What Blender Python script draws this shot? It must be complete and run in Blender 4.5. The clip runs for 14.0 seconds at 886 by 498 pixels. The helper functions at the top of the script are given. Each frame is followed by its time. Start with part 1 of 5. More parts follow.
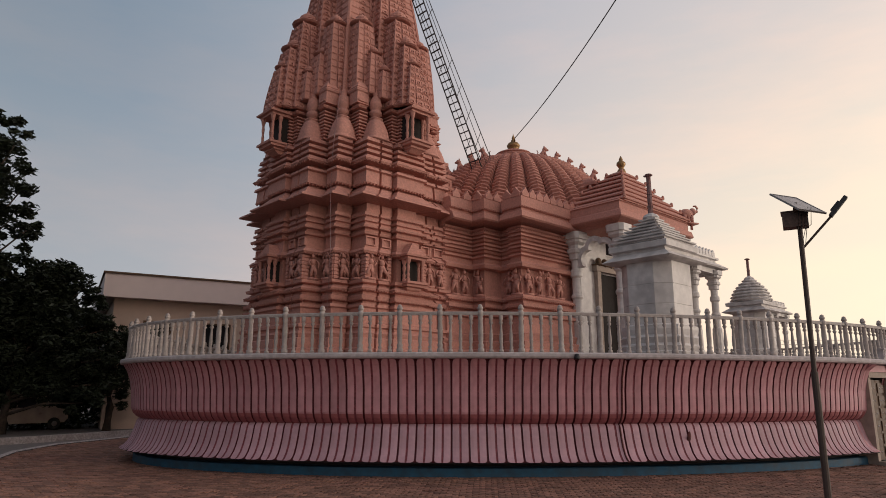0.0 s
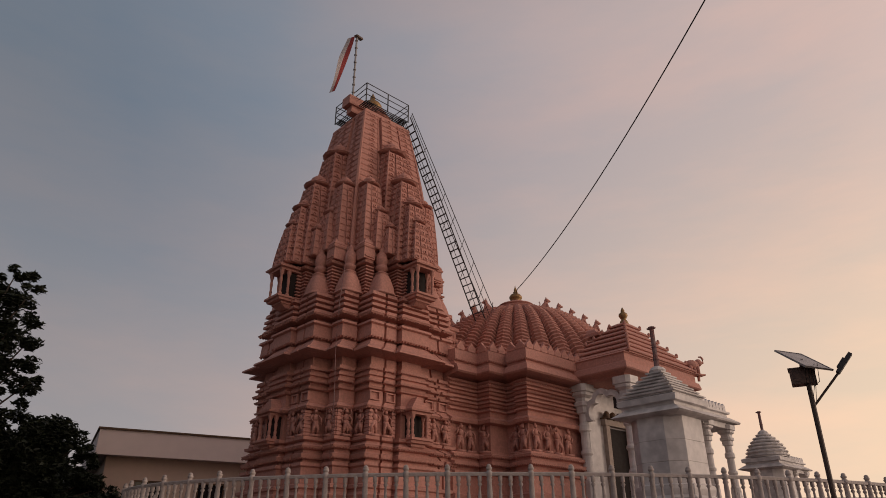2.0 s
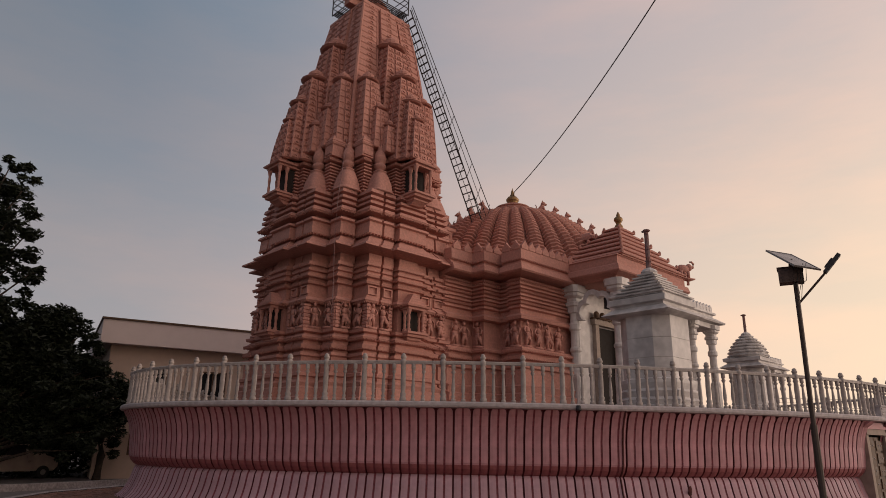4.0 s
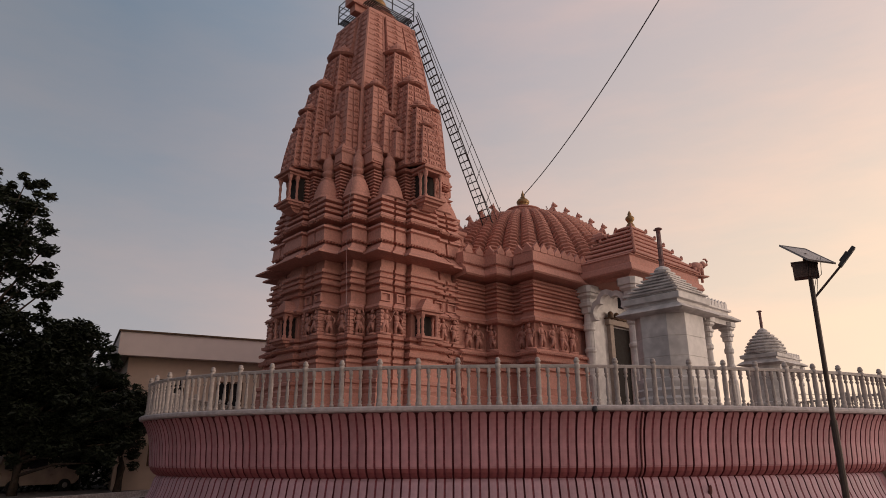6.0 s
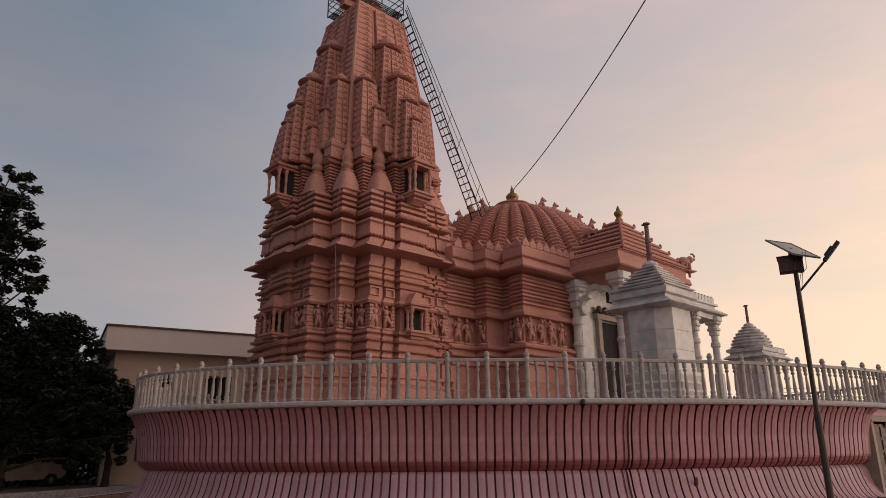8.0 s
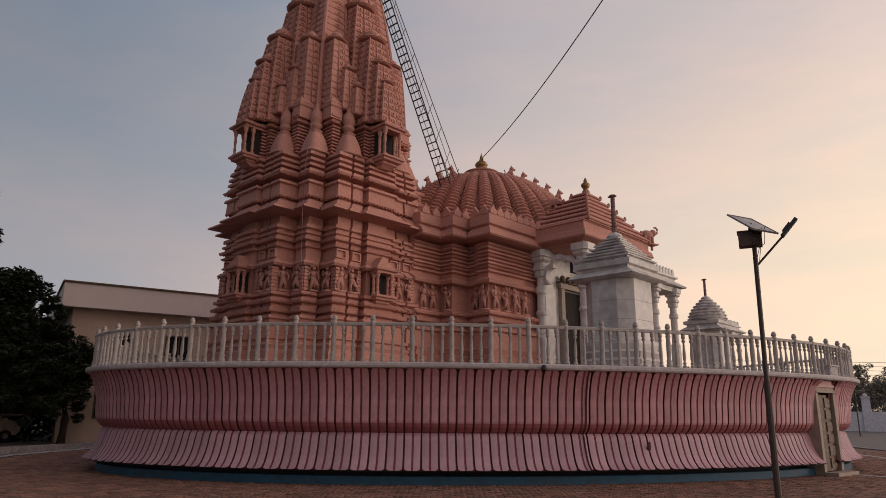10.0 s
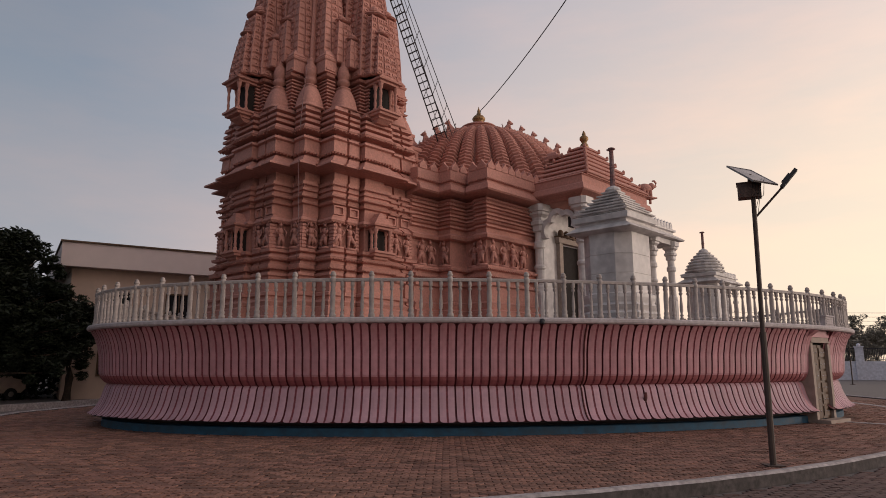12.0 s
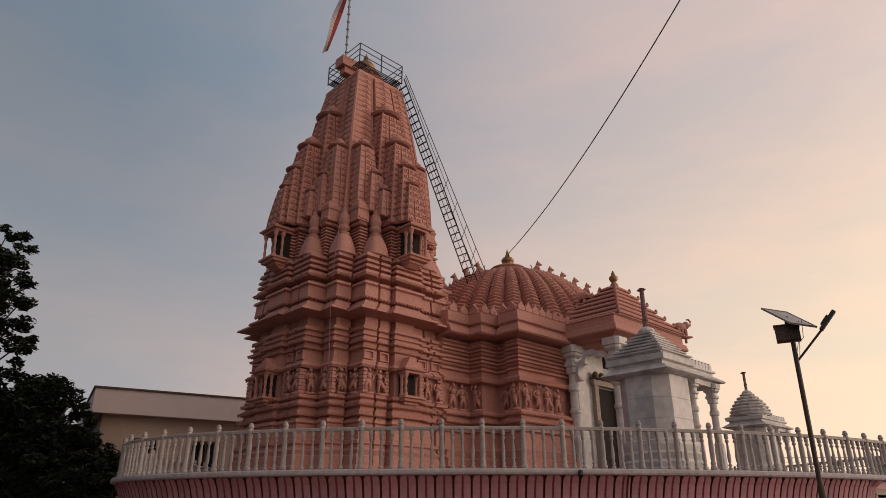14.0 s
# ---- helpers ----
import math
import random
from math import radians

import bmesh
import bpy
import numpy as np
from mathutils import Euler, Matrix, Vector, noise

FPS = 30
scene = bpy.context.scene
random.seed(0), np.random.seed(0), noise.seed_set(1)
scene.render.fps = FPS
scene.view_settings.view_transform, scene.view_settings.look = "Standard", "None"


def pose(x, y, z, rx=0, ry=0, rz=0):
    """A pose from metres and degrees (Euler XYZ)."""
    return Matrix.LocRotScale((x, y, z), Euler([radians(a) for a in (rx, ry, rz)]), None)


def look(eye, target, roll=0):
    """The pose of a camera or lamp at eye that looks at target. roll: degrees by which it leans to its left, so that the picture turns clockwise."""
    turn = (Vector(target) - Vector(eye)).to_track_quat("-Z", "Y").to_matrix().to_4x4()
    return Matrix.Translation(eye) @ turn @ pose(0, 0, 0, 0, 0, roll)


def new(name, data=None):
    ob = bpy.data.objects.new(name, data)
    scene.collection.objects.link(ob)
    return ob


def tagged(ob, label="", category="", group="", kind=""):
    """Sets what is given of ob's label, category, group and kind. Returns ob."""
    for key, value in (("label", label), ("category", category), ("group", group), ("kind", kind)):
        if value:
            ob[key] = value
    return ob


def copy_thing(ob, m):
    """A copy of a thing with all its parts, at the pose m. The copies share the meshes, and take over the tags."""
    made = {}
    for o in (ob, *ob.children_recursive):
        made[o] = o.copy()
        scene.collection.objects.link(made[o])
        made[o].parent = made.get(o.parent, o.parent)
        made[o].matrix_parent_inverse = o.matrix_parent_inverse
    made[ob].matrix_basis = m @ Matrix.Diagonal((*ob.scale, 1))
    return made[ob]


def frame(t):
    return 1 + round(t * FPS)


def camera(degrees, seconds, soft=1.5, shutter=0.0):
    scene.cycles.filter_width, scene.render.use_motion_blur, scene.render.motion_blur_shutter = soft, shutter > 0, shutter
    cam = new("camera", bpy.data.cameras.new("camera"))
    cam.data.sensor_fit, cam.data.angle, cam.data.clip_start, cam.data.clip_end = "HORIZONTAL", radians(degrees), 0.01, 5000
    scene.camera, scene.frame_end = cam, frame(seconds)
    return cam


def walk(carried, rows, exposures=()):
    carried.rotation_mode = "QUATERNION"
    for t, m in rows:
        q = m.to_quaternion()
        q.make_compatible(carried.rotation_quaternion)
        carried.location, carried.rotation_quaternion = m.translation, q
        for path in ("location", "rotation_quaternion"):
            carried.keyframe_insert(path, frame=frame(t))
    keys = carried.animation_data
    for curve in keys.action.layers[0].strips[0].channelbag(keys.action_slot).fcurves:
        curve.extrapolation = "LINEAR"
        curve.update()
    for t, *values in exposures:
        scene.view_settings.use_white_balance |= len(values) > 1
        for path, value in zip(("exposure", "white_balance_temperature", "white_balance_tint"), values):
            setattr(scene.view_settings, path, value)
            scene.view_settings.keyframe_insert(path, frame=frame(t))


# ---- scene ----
cam = camera(68.07, 14.0, soft=0.9)
# seconds, eye, yaw, pitch, lean
ROWS = [
    (0, 0.220, 0.320, 1.809, 3.80, 12.24, -0.08),
    (0.5, 0.202, 0.210, 1.833, 4.97, 16.83, 1.59),
    (1, 0.172, 0.131, 1.877, 2.17, 20.47, 0.83),
    (1.5, 0.150, 0.074, 1.903, 3.94, 24.40, 1.03),
    (2, 0.117, 0.049, 1.891, 3.90, 25.15, 0.17),
    (2.5, 0.085, 0.042, 1.815, 3.72, 22.34, -0.41),
    (3, 0.031, 0.022, 1.745, 2.68, 18.68, -1.54),
    (5.5, 0.028, -0.035, 1.667, 4.64, 16.32, 0.23),
    (6, 0.036, -0.041, 1.674, 4.49, 17.17, 0.33),
    (6.5, 0.046, -0.042, 1.693, 3.49, 18.10, 0.39),
    (7, 0.044, -0.049, 1.681, 3.59, 18.62, 0.48),
    (9.5, 0.006, -0.075, 1.617, 2.56, 13.16, -0.05),
    (10, -0.006, -0.079, 1.597, 0.46, 13.84, -0.52),
    (10.5, -0.007, -0.075, 1.557, 0.32, 9.51, -1.06),
    (11, -0.021, -0.060, 1.548, -0.09, 7.18, -1.38),
    (11.5, -0.015, -0.035, 1.563, -0.18, 7.98, -0.39),
    (12, -0.002, -0.041, 1.587, 0.28, 10.00, 0.12),
    (12.5, 0.007, -0.046, 1.645, 1.89, 14.53, -0.43),
    (13, 0.005, -0.055, 1.669, 2.16, 17.49, -0.15),
    (13.5, 0.010, -0.068, 1.699, 2.52, 20.62, 0.03),
    (14, 0.024, -0.077, 1.709, 3.04, 22.11, 0.14),
]


def aimed(x, y, z, yaw, pitch, lean):
    a, b = radians(yaw), radians(pitch)
    way = Vector((-math.sin(a) * math.cos(b), math.cos(a) * math.cos(b), math.sin(b)))
    return look((x, y, z), Vector((x, y, z)) + way, -lean)


walk(cam, [(t, aimed(*row)) for t, *row in ROWS], [(0.0, 0.17, 6150, 4), (0.5, 0.05, 6350, 8), (1.0, -0.1, 6600, 9), (1.5, -0.2, 6700, 12), (2.5, -0.3, 6900, 14), (3.0, -0.25, 6800, 12), (5.5, 0.0, 6600, 11), (9.5, -0.05, 6450, 10), (10.5, -0.05, 6300, 9), (11.5, 0.1, 6150, 8), (12.0, 0.05, 6200, 9), (14.0, -0.03, 6620, 9)])
# ---- world and light ----
SUN_AZ, SUN_EL = 88.0, 5.0
world = bpy.data.worlds.new("dusk_sky")
scene.world = world
world.use_nodes = True
wn, wl = world.node_tree.nodes, world.node_tree.links
wn.clear()


def wnode(kind, **values):
    nd = wn.new(kind)
    for key, value in values.items():
        nd.inputs[key].default_value = value
    return nd


sky = wn.new("ShaderNodeTexSky")
sky.sky_type, sky.sun_disc = "NISHITA", False
sky.sun_elevation, sky.sun_rotation = radians(SUN_EL), radians(SUN_AZ)
sky.air_density, sky.dust_density, sky.ozone_density = 1.0, 3.0, 1.0
coord = wn.new("ShaderNodeTexCoord")
sun_way = Vector((math.sin(radians(SUN_AZ)), math.cos(radians(SUN_AZ)), 0.05)).normalized()
dot = wn.new("ShaderNodeVectorMath")
dot.operation = "DOT_PRODUCT"
dot.inputs[1].default_value = sun_way
wl.new(coord.outputs["Generated"], dot.inputs[0])


def sky_ramp(stops):
    nd = wn.new("ShaderNodeValToRGB")
    first, final = nd.color_ramp.elements
    first.position, final.position = stops[0][0], stops[-1][0]
    first.color, final.color = (*stops[0][1], 1), (*stops[-1][1], 1)
    for place, colour in stops[1:-1]:
        nd.color_ramp.elements.new(place).color = (*colour, 1)
    return nd


# 0 is away from the sunset, 1 towards it
near_sun = wn.new("ShaderNodeMapRange")
near_sun.inputs["From Min"].default_value, near_sun.inputs["From Max"].default_value = -1.0, 1.0
wl.new(dot.outputs["Value"], near_sun.inputs["Value"])
high = sky_ramp(((0.0, (0.26, 0.27, 0.31)), (0.12, (0.20, 0.24, 0.29)), (0.24, (0.165, 0.22, 0.28)), (0.29, (0.165, 0.226, 0.295)), (0.38, (0.24, 0.288, 0.35)), (0.57, (0.50, 0.45, 0.46)), (0.75, (0.68, 0.565, 0.53)), (1.0, (0.98, 0.84, 0.78))))
low = sky_ramp(((0.0, (0.30, 0.28, 0.29)), (0.23, (0.41, 0.385, 0.39)), (0.39, (0.50, 0.445, 0.435)), (0.57, (0.84, 0.66, 0.54)), (0.80, (1.12, 0.87, 0.61)), (1.0, (1.35, 1.10, 0.90))))
for nd in (high, low):
    wl.new(near_sun.outputs[0], nd.inputs[0])
parts_xyz = wn.new("ShaderNodeSeparateXYZ")
wl.new(coord.outputs["Generated"], parts_xyz.inputs[0])
lift = wn.new("ShaderNodeMapRange")
lift.interpolation_type = "SMOOTHSTEP"
lift.inputs["From Min"].default_value, lift.inputs["From Max"].default_value = 0.06, 0.62
wl.new(parts_xyz.outputs["Z"], lift.inputs["Value"])
glow = wn.new("ShaderNodeMix")
glow.data_type = "RGBA"
wl.new(lift.outputs[0], glow.inputs["Factor"])
wl.new(low.outputs[0], glow.inputs["A"])
wl.new(high.outputs[0], glow.inputs["B"])
# the dusk sky is dimmer overhead
over = wn.new("ShaderNodeMapRange")
over.interpolation_type = "SMOOTHSTEP"
over.inputs["From Min"].default_value, over.inputs["From Max"].default_value = 0.66, 0.95
over.inputs["To Min"].default_value, over.inputs["To Max"].default_value = 1.0, 0.6
wl.new(parts_xyz.outputs["Z"], over.inputs["Value"])
# thin high cloud, pinkish, in slanting streaks
squash = wn.new("ShaderNodeMapping")
squash.inputs["Scale"].default_value = (1.0, 1.0, 4.0)
squash.inputs["Rotation"].default_value = (0.5, 0.9, 0.4)
wl.new(coord.outputs["Generated"], squash.inputs[0])
wisp = wnode("ShaderNodeTexNoise", Scale=1.5, Detail=7.0, Roughness=0.6)
wl.new(squash.outputs[0], wisp.inputs["Vector"])
veil = sky_ramp(((0.40, (0.93, 0.96, 1.0)), (0.68, (1.17, 1.04, 1.0))))
wl.new(wisp.outputs["Fac"], veil.inputs[0])
tint = wn.new("ShaderNodeMix")
tint.data_type, tint.blend_type = "RGBA", "MULTIPLY"
tint.inputs["Factor"].default_value = 1.0
wl.new(glow.outputs["Result"], tint.inputs["A"])
wl.new(veil.outputs[0], tint.inputs["B"])
air = wnode("ShaderNodeBackground", Strength=0.003)
wl.new(sky.outputs[0], air.inputs["Color"])
haze = wnode("ShaderNodeBackground")
wl.new(over.outputs[0], haze.inputs["Strength"])
wl.new(tint.outputs["Result"], haze.inputs["Color"])
both = wn.new("ShaderNodeAddShader")
wl.new(air.outputs[0], both.inputs[0])
wl.new(haze.outputs[0], both.inputs[1])
wl.new(both.outputs[0], wn.new("ShaderNodeOutputWorld").inputs["Surface"])

sun = new("sun", bpy.data.lights.new("sun", "SUN"))
sun.data.energy, sun.data.angle, sun.data.color = 0.8, radians(14), (1.0, 0.80, 0.66)
sun.matrix_world = look((0, 0, 30), Vector((0, 0, 30)) - 10 * Vector((sun_way.x, sun_way.y, math.tan(radians(SUN_EL)))))

# ---- materials ----


def material(name, colour, rough=0.8, metal=0.0, grain=8.0, spread=0.18, bump=0.15, stain=0.25, stain_scale=0.6, second=None, random_tone=0.0, island=0.0):
    """Painted or raw surface: two scales of tone, fine relief, and a tone of its own for each piece."""
    m = bpy.data.materials.new(name)
    m.use_nodes = True
    nodes, links = m.node_tree.nodes, m.node_tree.links
    b = nodes["Principled BSDF"]
    b.inputs["Roughness"].default_value, b.inputs["Metallic"].default_value = rough, metal
    tc = nodes.new("ShaderNodeTexCoord")
    fine, wide = nodes.new("ShaderNodeTexNoise"), nodes.new("ShaderNodeTexNoise")
    fine.inputs["Scale"].default_value, fine.inputs["Detail"].default_value = grain, 6.0
    wide.inputs["Scale"].default_value, wide.inputs["Detail"].default_value = stain_scale, 4.0
    for t in (fine, wide):
        links.new(tc.outputs["Object"], t.inputs["Vector"])

    def mixed(kind, factor, a, bb):
        nd = nodes.new("ShaderNodeMix")
        nd.data_type, nd.blend_type = "RGBA", kind
        for socket, value in (("Factor", factor), ("A", a), ("B", bb)):
            if hasattr(value, "is_linked"):
                links.new(value, nd.inputs[socket])
            elif socket == "Factor":
                nd.inputs[socket].default_value = value
            else:
                nd.inputs[socket].default_value = (*value, 1)
        return nd.outputs["Result"]

    def ramp(source, lo, hi, p0=0.35, p1=0.7):
        nd = nodes.new("ShaderNodeMapRange")
        nd.inputs["From Min"].default_value, nd.inputs["From Max"].default_value = p0, p1
        nd.inputs["To Min"].default_value, nd.inputs["To Max"].default_value = lo, hi
        links.new(source, nd.inputs["Value"])
        return nd.outputs[0]

    dark = tuple(c * (1 - spread * 1.6) for c in colour)
    out = mixed("MIX", ramp(fine.outputs["Fac"], 0, 1), dark, colour)
    out = mixed("MIX", ramp(wide.outputs["Fac"], 0, stain, 0.45, 0.75), out, second or tuple(c * 0.6 for c in colour))
    if random_tone or island:
        who = nodes.new("ShaderNodeObjectInfo" if random_tone else "ShaderNodeNewGeometry")
        tone = ramp(who.outputs["Random" if random_tone else "Random Per Island"], 1 - (random_tone or island), 1 + (random_tone or island), 0, 1)
        grey = nodes.new("ShaderNodeCombineColor")
        for k in range(3):
            links.new(tone, grey.inputs[k])
        out = mixed("MULTIPLY", 1.0, out, grey.outputs[0])
    links.new(out, b.inputs["Base Color"])
    links.new(ramp(fine.outputs["Fac"], rough - 0.08, min(1, rough + 0.08)), b.inputs["Roughness"])
    if bump:
        bp = nodes.new("ShaderNodeBump")
        bp.inputs["Strength"].default_value, bp.inputs["Distance"].default_value = bump, 0.02
        links.new(fine.outputs["Fac"], bp.inputs["Height"])
        links.new(bp.outputs[0], b.inputs["Normal"])
    return m


STONE = material("pink_sandstone", (0.57, 0.279, 0.227), 0.85, grain=12, spread=0.15, bump=0.55, stain=0.4, stain_scale=0.5, second=(0.38, 0.175, 0.14))
MARBLE = material("white_marble", (0.73, 0.69, 0.67), 0.5, grain=3.5, spread=0.16, bump=0.12, stain=0.8, stain_scale=1.9, second=(0.38, 0.355, 0.35))
PETAL = material("pink_petal_paint", (0.53, 0.268, 0.30), 0.6, grain=6, spread=0.13, bump=0.12, stain=0.6, stain_scale=1.3, second=(0.40, 0.16, 0.16), random_tone=0.13)
# lower petals: dust, plus skylight on upturned faces put into the colour
PETAL_LOW = material("dusty_skylit_petal_paint", (0.54, 0.335, 0.39), 0.65, grain=5, spread=0.12, bump=0.15, stain=0.5, stain_scale=2.4, second=(0.36, 0.19, 0.19), random_tone=0.14)
REDLINE = material("red_line_paint", (0.27, 0.06, 0.08), 0.7, grain=9, spread=0.3)
SPOUT = material("rusty_red_stain", (0.12, 0.03, 0.03), 0.8, grain=9, spread=0.3)
DECKFLOOR = material("dull_red_floor_stone", (0.20, 0.13, 0.11), 0.7, grain=4, stain=0.4)
DUSTROAD = material("dusty_asphalt", (0.19, 0.17, 0.165), 0.9, grain=6, spread=0.25, stain_scale=0.3, second=(0.13, 0.11, 0.10))
PAVEFAR = material("red_paved_ground", (0.21, 0.105, 0.075), 0.9, grain=9, spread=0.3, stain_scale=0.3, second=(0.19, 0.09, 0.07))
WHITEWASH = material("flaking_whitewash", (0.52, 0.47, 0.47), 0.85, grain=12, spread=0.3, bump=0.4, stain=0.6, stain_scale=2.2, second=(0.22, 0.19, 0.18))
# near-black colour standing in for the shadow under the petals
GAP_SHADE = material("painted_gap_shade", (0.022, 0.016, 0.018), 0.9, grain=6)
# red wash and the shade at the petals' waist, put into one colour
RED_WASH_SHADE = material("red_wash_and_shade_paint", (0.36, 0.115, 0.125), 0.65, grain=6, spread=0.2, stain=0.6, stain_scale=1.7, second=(0.25, 0.06, 0.06))
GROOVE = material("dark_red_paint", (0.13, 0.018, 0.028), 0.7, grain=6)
BLUE = material("blue_painted_plinth", (0.02, 0.10, 0.19), 0.7, grain=5, spread=0.3, second=(0.06, 0.07, 0.08))
COPING = material("whitewashed_concrete", (0.57, 0.52, 0.53), 0.8, grain=9, stain=0.5, second=(0.36, 0.30, 0.30))
CREAM = material("cream_railing_paint", (0.47, 0.415, 0.39), 0.65, grain=12, stain=0.35, second=(0.38, 0.31, 0.27), random_tone=0.10)
PAVER = material("red_interlocking_paver", (0.30, 0.155, 0.11), 0.9, grain=22, spread=0.28, bump=0.4, stain=0.7, stain_scale=0.35, second=(0.18, 0.08, 0.065), island=0.42)
PAVER_ONE = material("red_paver_piece", (0.30, 0.155, 0.11), 0.9, grain=22, spread=0.28, bump=0.4, stain=0.7, stain_scale=0.35, second=(0.18, 0.08, 0.065), random_tone=0.42)
ROADBRICK = material("grey_road_paver", (0.19, 0.115, 0.10), 0.92, grain=20, spread=0.3, bump=0.4, stain=0.5, stain_scale=0.5, second=(0.09, 0.07, 0.065), island=0.25)
KERB = material("mossy_kerb_face", (0.11, 0.095, 0.092), 0.95, grain=11, spread=0.4, bump=0.5, stain=0.9, stain_scale=2.0, second=(0.05, 0.042, 0.042))
FRAME = material("beige_door_stone", (0.38, 0.30, 0.25), 0.7, grain=6, stain=0.4)
EARTH = material("dusty_ground", (0.16, 0.12, 0.09), 0.95, grain=3, spread=0.25, stain_scale=0.05, second=(0.10, 0.09, 0.06))
STEEL = material("dark_painted_steel", (0.045, 0.045, 0.05), 0.55, 0.3, grain=20)
RUST = material("brown_painted_pole", (0.085, 0.06, 0.05), 0.6, 0.2, grain=16)
BOXPAINT = material("rusted_box_paint", (0.17, 0.11, 0.09), 0.75, 0.1, grain=14, spread=0.3, stain=0.7, stain_scale=6, second=(0.08, 0.045, 0.03))
PANEL = material("solar_cell_glass", (0.07, 0.075, 0.095), 0.25, grain=3, bump=0.0, stain=0.2)
ALLOY = material("grey_alloy", (0.35, 0.34, 0.33), 0.45, 0.6, grain=8)
GOLD = material("gilded_metal", (0.36, 0.22, 0.10), 0.5, 0.7, grain=9, bump=0.05)
WOOD = material("brown_wood", (0.13, 0.07, 0.035), 0.6, grain=7, spread=0.3)
# near-black colour painted in place of the unlit inside of openings
DARK = material("painted_dim_interior", (0.02, 0.014, 0.012), 0.9, bump=0)
RED_CLOTH = material("red_flag_cloth", (0.34, 0.05, 0.05), 0.85, grain=12)
WHITE_CLOTH = material("white_flag_cloth", (0.55, 0.50, 0.50), 0.85, grain=12)
BARK = material("grey_brown_bark", (0.09, 0.065, 0.05), 0.95, grain=9, spread=0.35, bump=0.6)
LEAF = material("dark_green_leaf", (0.022, 0.033, 0.014), 0.7, grain=3, spread=0.3, island=0.35)
# leaf colour made paler to paint in the haze of distance
HAZY_LEAF = material("haze_tinted_far_leaf", (0.27, 0.25, 0.21), 0.8, grain=3, spread=0.3, island=0.35)
PLASTER = material("cream_plaster", (0.60, 0.46, 0.38), 0.85, grain=3, spread=0.05, bump=0.05, stain=0.2, second=(0.54, 0.43, 0.34))
GREYWALL = material("pale_parapet_paint", (0.78, 0.665, 0.64), 0.85, grain=2, spread=0.03, bump=0.03, stain=0.12)
WHITEWALL = material("white_boundary_wall", (0.72, 0.72, 0.80), 0.8, grain=4, stain=0.3)
CARPAINT = material("silver_car_paint", (0.50, 0.40, 0.34), 0.35, 0.1, grain=2, bump=0)
TYRE = material("tyre_rubber", (0.02, 0.02, 0.02), 0.9)
GLASS = material("dark_window_glass", (0.02, 0.022, 0.025), 0.08, grain=1, bump=0)
MASTCLOTH = material("faded_red_wrapped_cloth", (0.30, 0.14, 0.13), 0.85, grain=16, spread=0.4, stain=0.6, stain_scale=3, second=(0.34, 0.30, 0.30))
CABLE = material("black_cable", (0.02, 0.02, 0.02), 0.7, bump=0)

# ---- building tools ----


def link(name, bm, mat, smooth=False):
    bmesh.ops.recalc_face_normals(bm, faces=bm.faces[:])
    me = bpy.data.meshes.new(name)
    bm.to_mesh(me)
    bm.free()
    for m in mat if isinstance(mat, (list, tuple)) else (mat,):
        me.materials.append(m)
    if smooth:
        me.polygons.foreach_set("use_smooth", [True] * len(me.polygons))
    return me


def part(name, bm, mat, parent, label="", smooth=False, m=None):
    me = bm if isinstance(bm, bpy.types.Mesh) else link(name, bm, mat, smooth)
    ob = new(name, me)
    ob.parent = parent
    if m is not None:
        ob.matrix_basis = m
    return tagged(ob, label) if label else ob


def thing(name, m, label, category, group="", kind=""):
    ob = new(name)
    ob.empty_display_size = 0.3
    ob.matrix_basis = m
    return tagged(ob, label, category, group, kind)


def solid(name, bm, mat, label, category, group="", kind="", smooth=False, m=None):
    ob = new(name, link(name, bm, mat, smooth))
    if m is not None:
        ob.matrix_basis = m
    return tagged(ob, label, category, group, kind)


def box(bm, x0, y0, z0, x1, y1, z1, m=None, mat=0):
    vs = [bm.verts.new(v) for v in ((x0, y0, z0), (x1, y0, z0), (x1, y1, z0), (x0, y1, z0), (x0, y0, z1), (x1, y0, z1), (x1, y1, z1), (x0, y1, z1))]
    for f in ((3, 2, 1, 0), (4, 5, 6, 7), (0, 1, 5, 4), (1, 2, 6, 5), (2, 3, 7, 6), (3, 0, 4, 7)):
        bm.faces.new([vs[k] for k in f]).material_index = mat
    if m is not None:
        for v in vs:
            v.co = m @ v.co
    return vs


def loft(bm, rings, closed=True, caps=True, mat=0):
    """Skin a stack of equally long rings of points."""
    made = [[bm.verts.new(p) for p in ring] for ring in rings]
    n = len(made[0])
    for a, b in zip(made, made[1:]):
        for k in range(n if closed else n - 1):
            j = (k + 1) % n
            bm.faces.new((a[k], a[j], b[j], b[k])).material_index = mat
    if caps:
        bm.faces.new(made[0][::-1]).material_index = mat
        bm.faces.new(made[-1]).material_index = mat
    return made


def lathe(bm, profile, seg=12, x=0.0, y=0.0, z=0.0, m=None, mat=0):
    """Turned form from (radius, height) pairs."""
    rings = []
    for r, h in profile:
        ring = [Vector((x + r * math.cos(2 * math.pi * k / seg), y + r * math.sin(2 * math.pi * k / seg), z + h)) for k in range(seg)]
        rings.append([m @ p for p in ring] if m is not None else ring)
    return loft(bm, rings, mat=mat)


